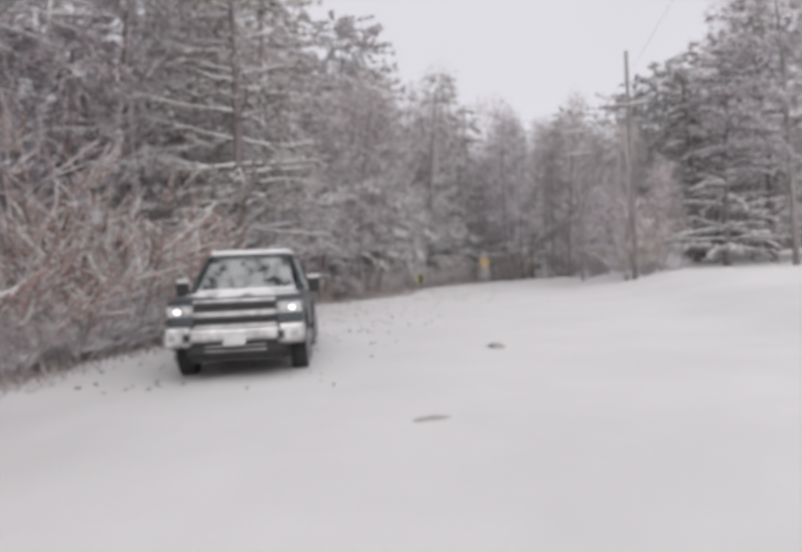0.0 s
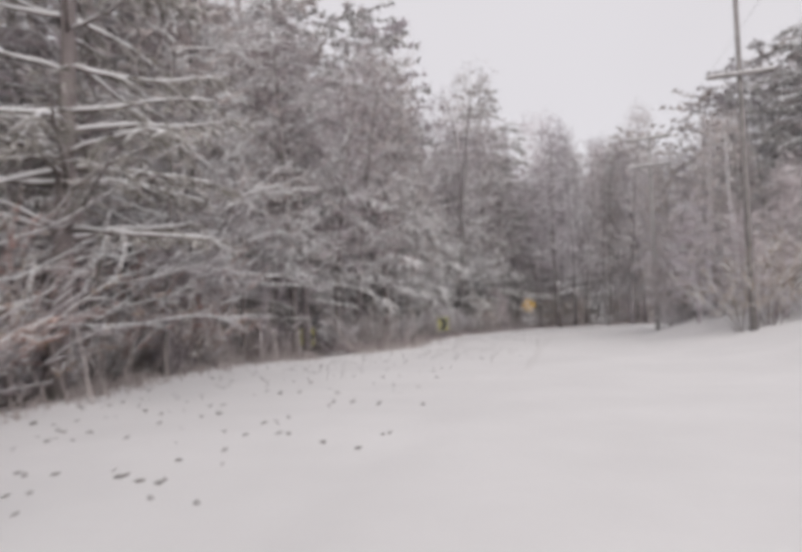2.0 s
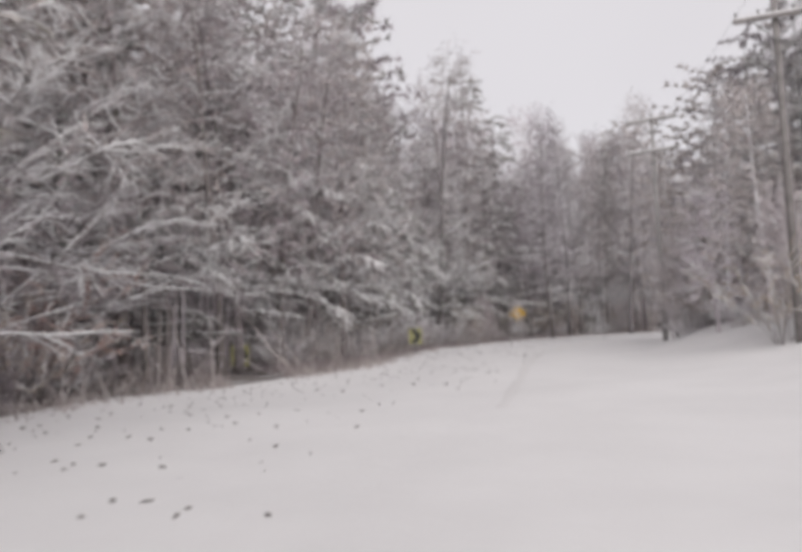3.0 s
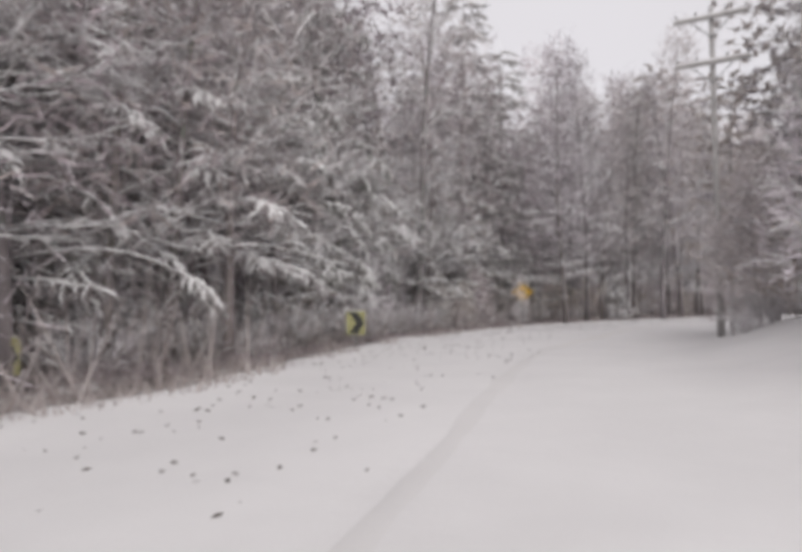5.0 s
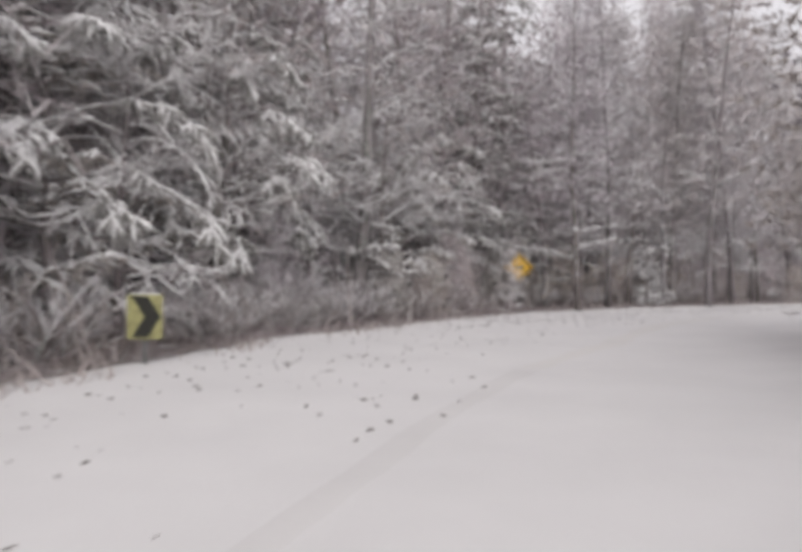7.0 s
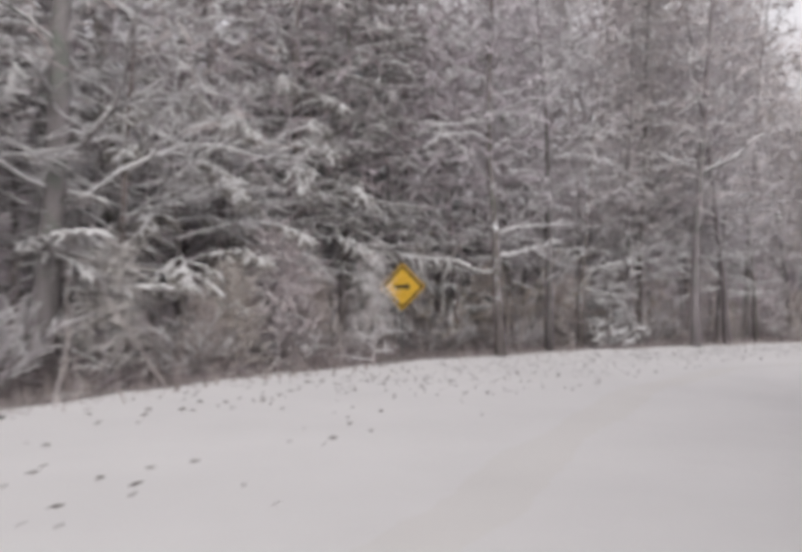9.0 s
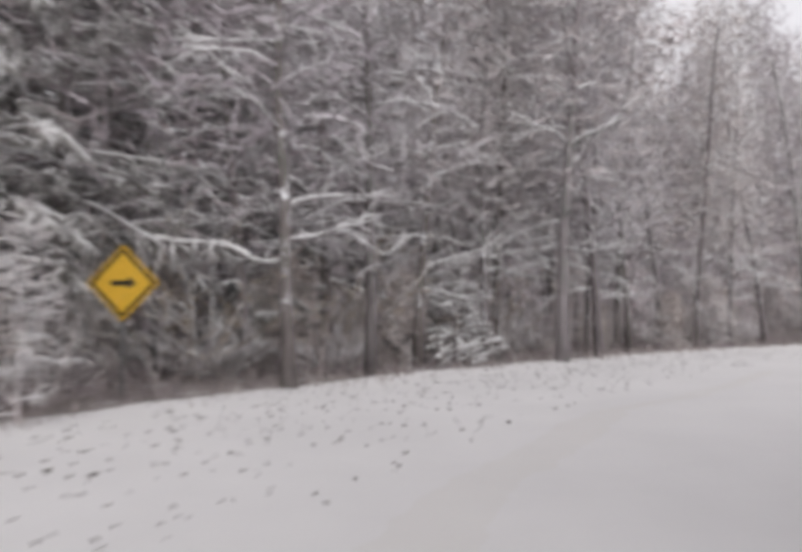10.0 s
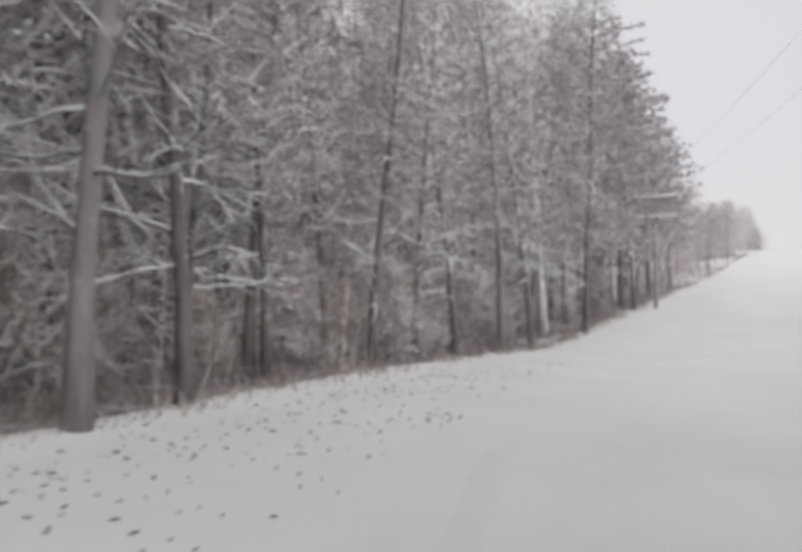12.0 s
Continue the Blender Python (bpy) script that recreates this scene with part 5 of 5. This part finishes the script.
            part("rim", rod(0.26, 0.22, 0.05, pose(k * 1.0, y, 0.40, 0, 90 * k, 0), 20), RIM, tyre)
            # Black disc over the rim draws the shaded gaps between the spokes.
            part("rim_gap_shade", rod(0.21, 0.20, 0.02, pose(k * 1.028, y, 0.40, 0, 90 * k, 0), 20), BLACK_TRIM, tyre)
            part("hub", rod(0.07, 0.05, 0.04, pose(k * 1.04, y, 0.40, 0, 90 * k, 0), 10), BLACK_TRIM, tyre)
            for a in range(6):
                part("spoke", box(0.024, 0.075, 0.22, pose(k * 1.045, y, 0.40, 60 * a) @ pose(0, 0, 0.14), 0.006), RIM, tyre)
    grille = part("grille", box(1.20, 0.08, 0.44, pose(0, 0.065, 0.97), 0.03), BLACK_TRIM, root)
    for z, h in ((0.975, 0.075), (1.165, 0.05), (0.80, 0.045)):
        part("grille_bar", box(1.18, 0.05, h, pose(0, 0.015, z), 0.015), CHROME, grille)
    part("badge", box(0.24, 0.02, 0.07, pose(0, -0.02, 0.975), 0.01), CHROME, grille)
    bumper = part("bumper", box(1.96, 0.26, 0.20, pose(0, -0.03, 0.69), 0.05, 3), CHROME, root)
    for k in (-1, 1):
        part("bumper_cap", box(0.40, 0.30, 0.30, pose(k * 0.80, -0.035, 0.68), 0.06, 3), CHROME, bumper)
        part("tow_opening", box(0.10, 0.02, 0.12, pose(k * 0.66, -0.19, 0.66), 0.01), BLACK_TRIM, bumper)
    part("licence_plate", box(0.31, 0.015, 0.16, pose(0, -0.17, 0.62), 0.004), PLATE, bumper)
    valance = part("valance", box(1.44, 0.20, 0.24, pose(0, 0.06, 0.49), 0.06, 3), BLACK_TRIM, root)
    part("air_dam", box(1.30, 0.05, 0.12, pose(0, 0.10, 0.34, -14), 0.02), BLACK_TRIM, root)
    for z in (0.45, 0.52):
        part("intake_slat", box(0.86, 0.03, 0.018, pose(0, -0.05, z), 0.006), RIM, valance)
    part("rear_bumper", box(1.9, 0.18, 0.2, pose(0, 5.95, 0.60), 0.04), CHROME, root)
    part("underbody", box(1.5, 5.0, 0.25, pose(0, 2.9, 0.42), 0.03), BLACK_TRIM, root)
    part("roof_snow", box(1.34, 1.44, 0.10, pose(0, 2.94, 1.925), 0.045, 3), SNOW_LOAD, root, "blanket of white snow")
    hood = Geo()
    r = random.Random(5)
    for _ in range(26):
        hx, hy = r.uniform(-0.75, 0.75), r.uniform(0.4, 1.4)
        hood.lump(Vector((hx, hy, 1.21 + 0.05 * (hy - 0.34) - 0.012)), r.uniform(0.10, 0.26), r.uniform(0.08, 0.2), r.uniform(0.02, 0.05), r, 3, 9)
    tagged(geo_part("hood_snow", hood, SNOW_LOAD, root, "ragged patches of snow"), kind="stuff")
    part("cowl_snow", box(1.60, 0.16, 0.07, pose(0, 1.50, 1.285), 0.03, 3), SNOW_LOAD, root)
    part("bed_snow", box(1.6, 1.8, 0.12, pose(0, 4.86, 1.26), 0.05, 3), SNOW_LOAD, root, "snow filling the bed")
    for k in (-1, 1):
        part("rail_snow", box(0.14, 1.95, 0.07, pose(k * 0.88, 4.84, 1.265), 0.03, 3), SNOW_LOAD, root)
        part("sill_snow", box(0.05, 1.9, 0.05, pose(k * 0.945, 2.8, 1.245), 0.02, 3), SNOW_LOAD, root)
        for y in (1.80, 2.76, 3.74):
            part("door_seam", box(0.006, 0.014, 0.56, pose(k * 0.969, y, 0.90)), BLACK_TRIM, root)
        part("bed_seam", box(0.006, 0.02, 0.62, pose(k * 0.969, 3.90, 0.90)), BLACK_TRIM, root)
        for y in (0.98, 4.62):
            lip = Geo()
            lip.tube([Vector((k * 0.965, y + 0.52 * math.cos(radians(a0)), 0.44 + 0.52 * math.sin(radians(a0)))) for a0 in range(0, 181, 12)], [0.035] * 16, 8)
            geo_part("wheel_arch", lip, BLACK_TRIM, root)
    part("wiper", box(0.6, 0.02, 0.02, pose(-0.3, 1.53, 1.315, 0, -6), 0.005), BLACK_TRIM, root)
    return tagged(root, "dark grey pickup truck with chrome grille and snow on its roof", "pickup truck")


pickup_truck(pose(2.5, 14.9, ground_z(2.4, 18.0) - 0.02, 0, 0, 11))


# ---- small things on the snow ----
def snow_clod(x, y, sx, sy, sz, seed):
    g = Geo()
    r = random.Random(seed)
    g.lump(Vector((0, 0, -0.01)), sx, sy, sz, r, 4, 9)
    g.lump(Vector((sx * 0.5, sy * 0.2, -0.01)), sx * 0.6, sy * 0.7, sz * 0.7, r, 3, 8)
    for _ in range(7):
        w = r.uniform(0, 6.283)
        g.lump(Vector((math.cos(w) * sx * 0.9, math.sin(w) * sy * 0.9, sz * r.uniform(-0.1, 0.3))), sx * r.uniform(0.15, 0.35), sy * r.uniform(0.15, 0.35), sz * r.uniform(0.2, 0.45), r, 3, 7)
    ob = new("snow_clod", g.mesh("snow_clod"))
    ob.data.materials.append(CLOD)
    ob.matrix_basis = pose(x, y, ground_z(x, y), 0, 0, seed * 40)
    return tagged(ob, "grey lump of dirty packed snow on the road", "snow clod", "lumps of snow")


CLOD = plain_material("dirty_snow", (0.47, 0.45, 0.44), 0.9, 0, 0.4, 9.0)
snow_clod(6.35, 18.2, 0.16, 0.19, 0.10, 1)
snow_clod(5.45, 11.9, 0.075, 0.2, 0.04, 3)


def windscreen_specks():
    """Dark windscreen specks, laid out as small bits on the snow by the verge."""
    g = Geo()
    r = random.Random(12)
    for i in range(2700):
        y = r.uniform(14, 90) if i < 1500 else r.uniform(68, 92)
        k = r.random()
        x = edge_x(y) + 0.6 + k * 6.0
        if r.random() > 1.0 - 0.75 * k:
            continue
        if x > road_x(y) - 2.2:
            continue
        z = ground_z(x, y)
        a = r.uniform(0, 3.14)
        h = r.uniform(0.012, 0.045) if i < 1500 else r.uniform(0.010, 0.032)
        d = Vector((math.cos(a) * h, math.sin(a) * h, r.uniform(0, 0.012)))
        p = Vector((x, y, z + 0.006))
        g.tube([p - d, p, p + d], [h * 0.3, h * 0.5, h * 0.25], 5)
    ob = new("windscreen_specks", g.mesh("windscreen_specks", False))
    ob.data.materials.append(SPECKS)
    return tagged(ob, "dark windscreen specks laid out as bits on the snow", "litter", kind="stuff")


windscreen_specks()


def tyre_track(rows, material):
    """A faint strip of packed snow; rows of y, distance from the lane's line, width."""
    g = Geo()
    ky, ko, kw = zip(*rows)
    for i, y in enumerate(np.arange(ky[0], ky[-1], 0.4)):
        y = float(y)
        x = road_x(y) + float(np.interp(y, ky, ko)) + 0.06 * noise.noise((0, y * 0.3, 1))
        w = float(np.interp(y, ky, kw)) * (0.9 + 0.5 * noise.noise((y * 0.5, 2, 3)))
        for k in (-1, -0.5, 0, 0.5, 1):
            wide = k * w / 2 * (1 + 0.3 * noise.noise((y * 1.3, k, 6)))
            g.v.append(Vector((x + wide, y, ground_z(x + wide, y) + (0.005 if abs(k) < 0.9 else -0.006))))
        if i:
            b = (i - 1) * 5
            for k in range(4):
                g.f.append((b + k, b + k + 1, b + 6 + k, b + 5 + k))
    ob = new("tyre_track", g.mesh("tyre_track"))
    ob.data.materials.append(material)
    return tagged(ob, "faint packed tyre track in the snow", "tyre track", "tracks", "structure")


tyre_track([(34, -1.5, 0.3), (40, -1.75, 0.45), (45, -2.1, 0.5), (52, -2.3, 0.5), (57, -2.1, 0.6)], SNOW_TRACK)
tyre_track([(57, -2.1, 0.6), (62, -1.3, 1.0), (67, -1.15, 1.1), (72, -1.3, 1.1), (76, -1.6, 0.9), (79, -2.8, 0.8), (82, -4.2, 0.6)], SNOW_WORN)
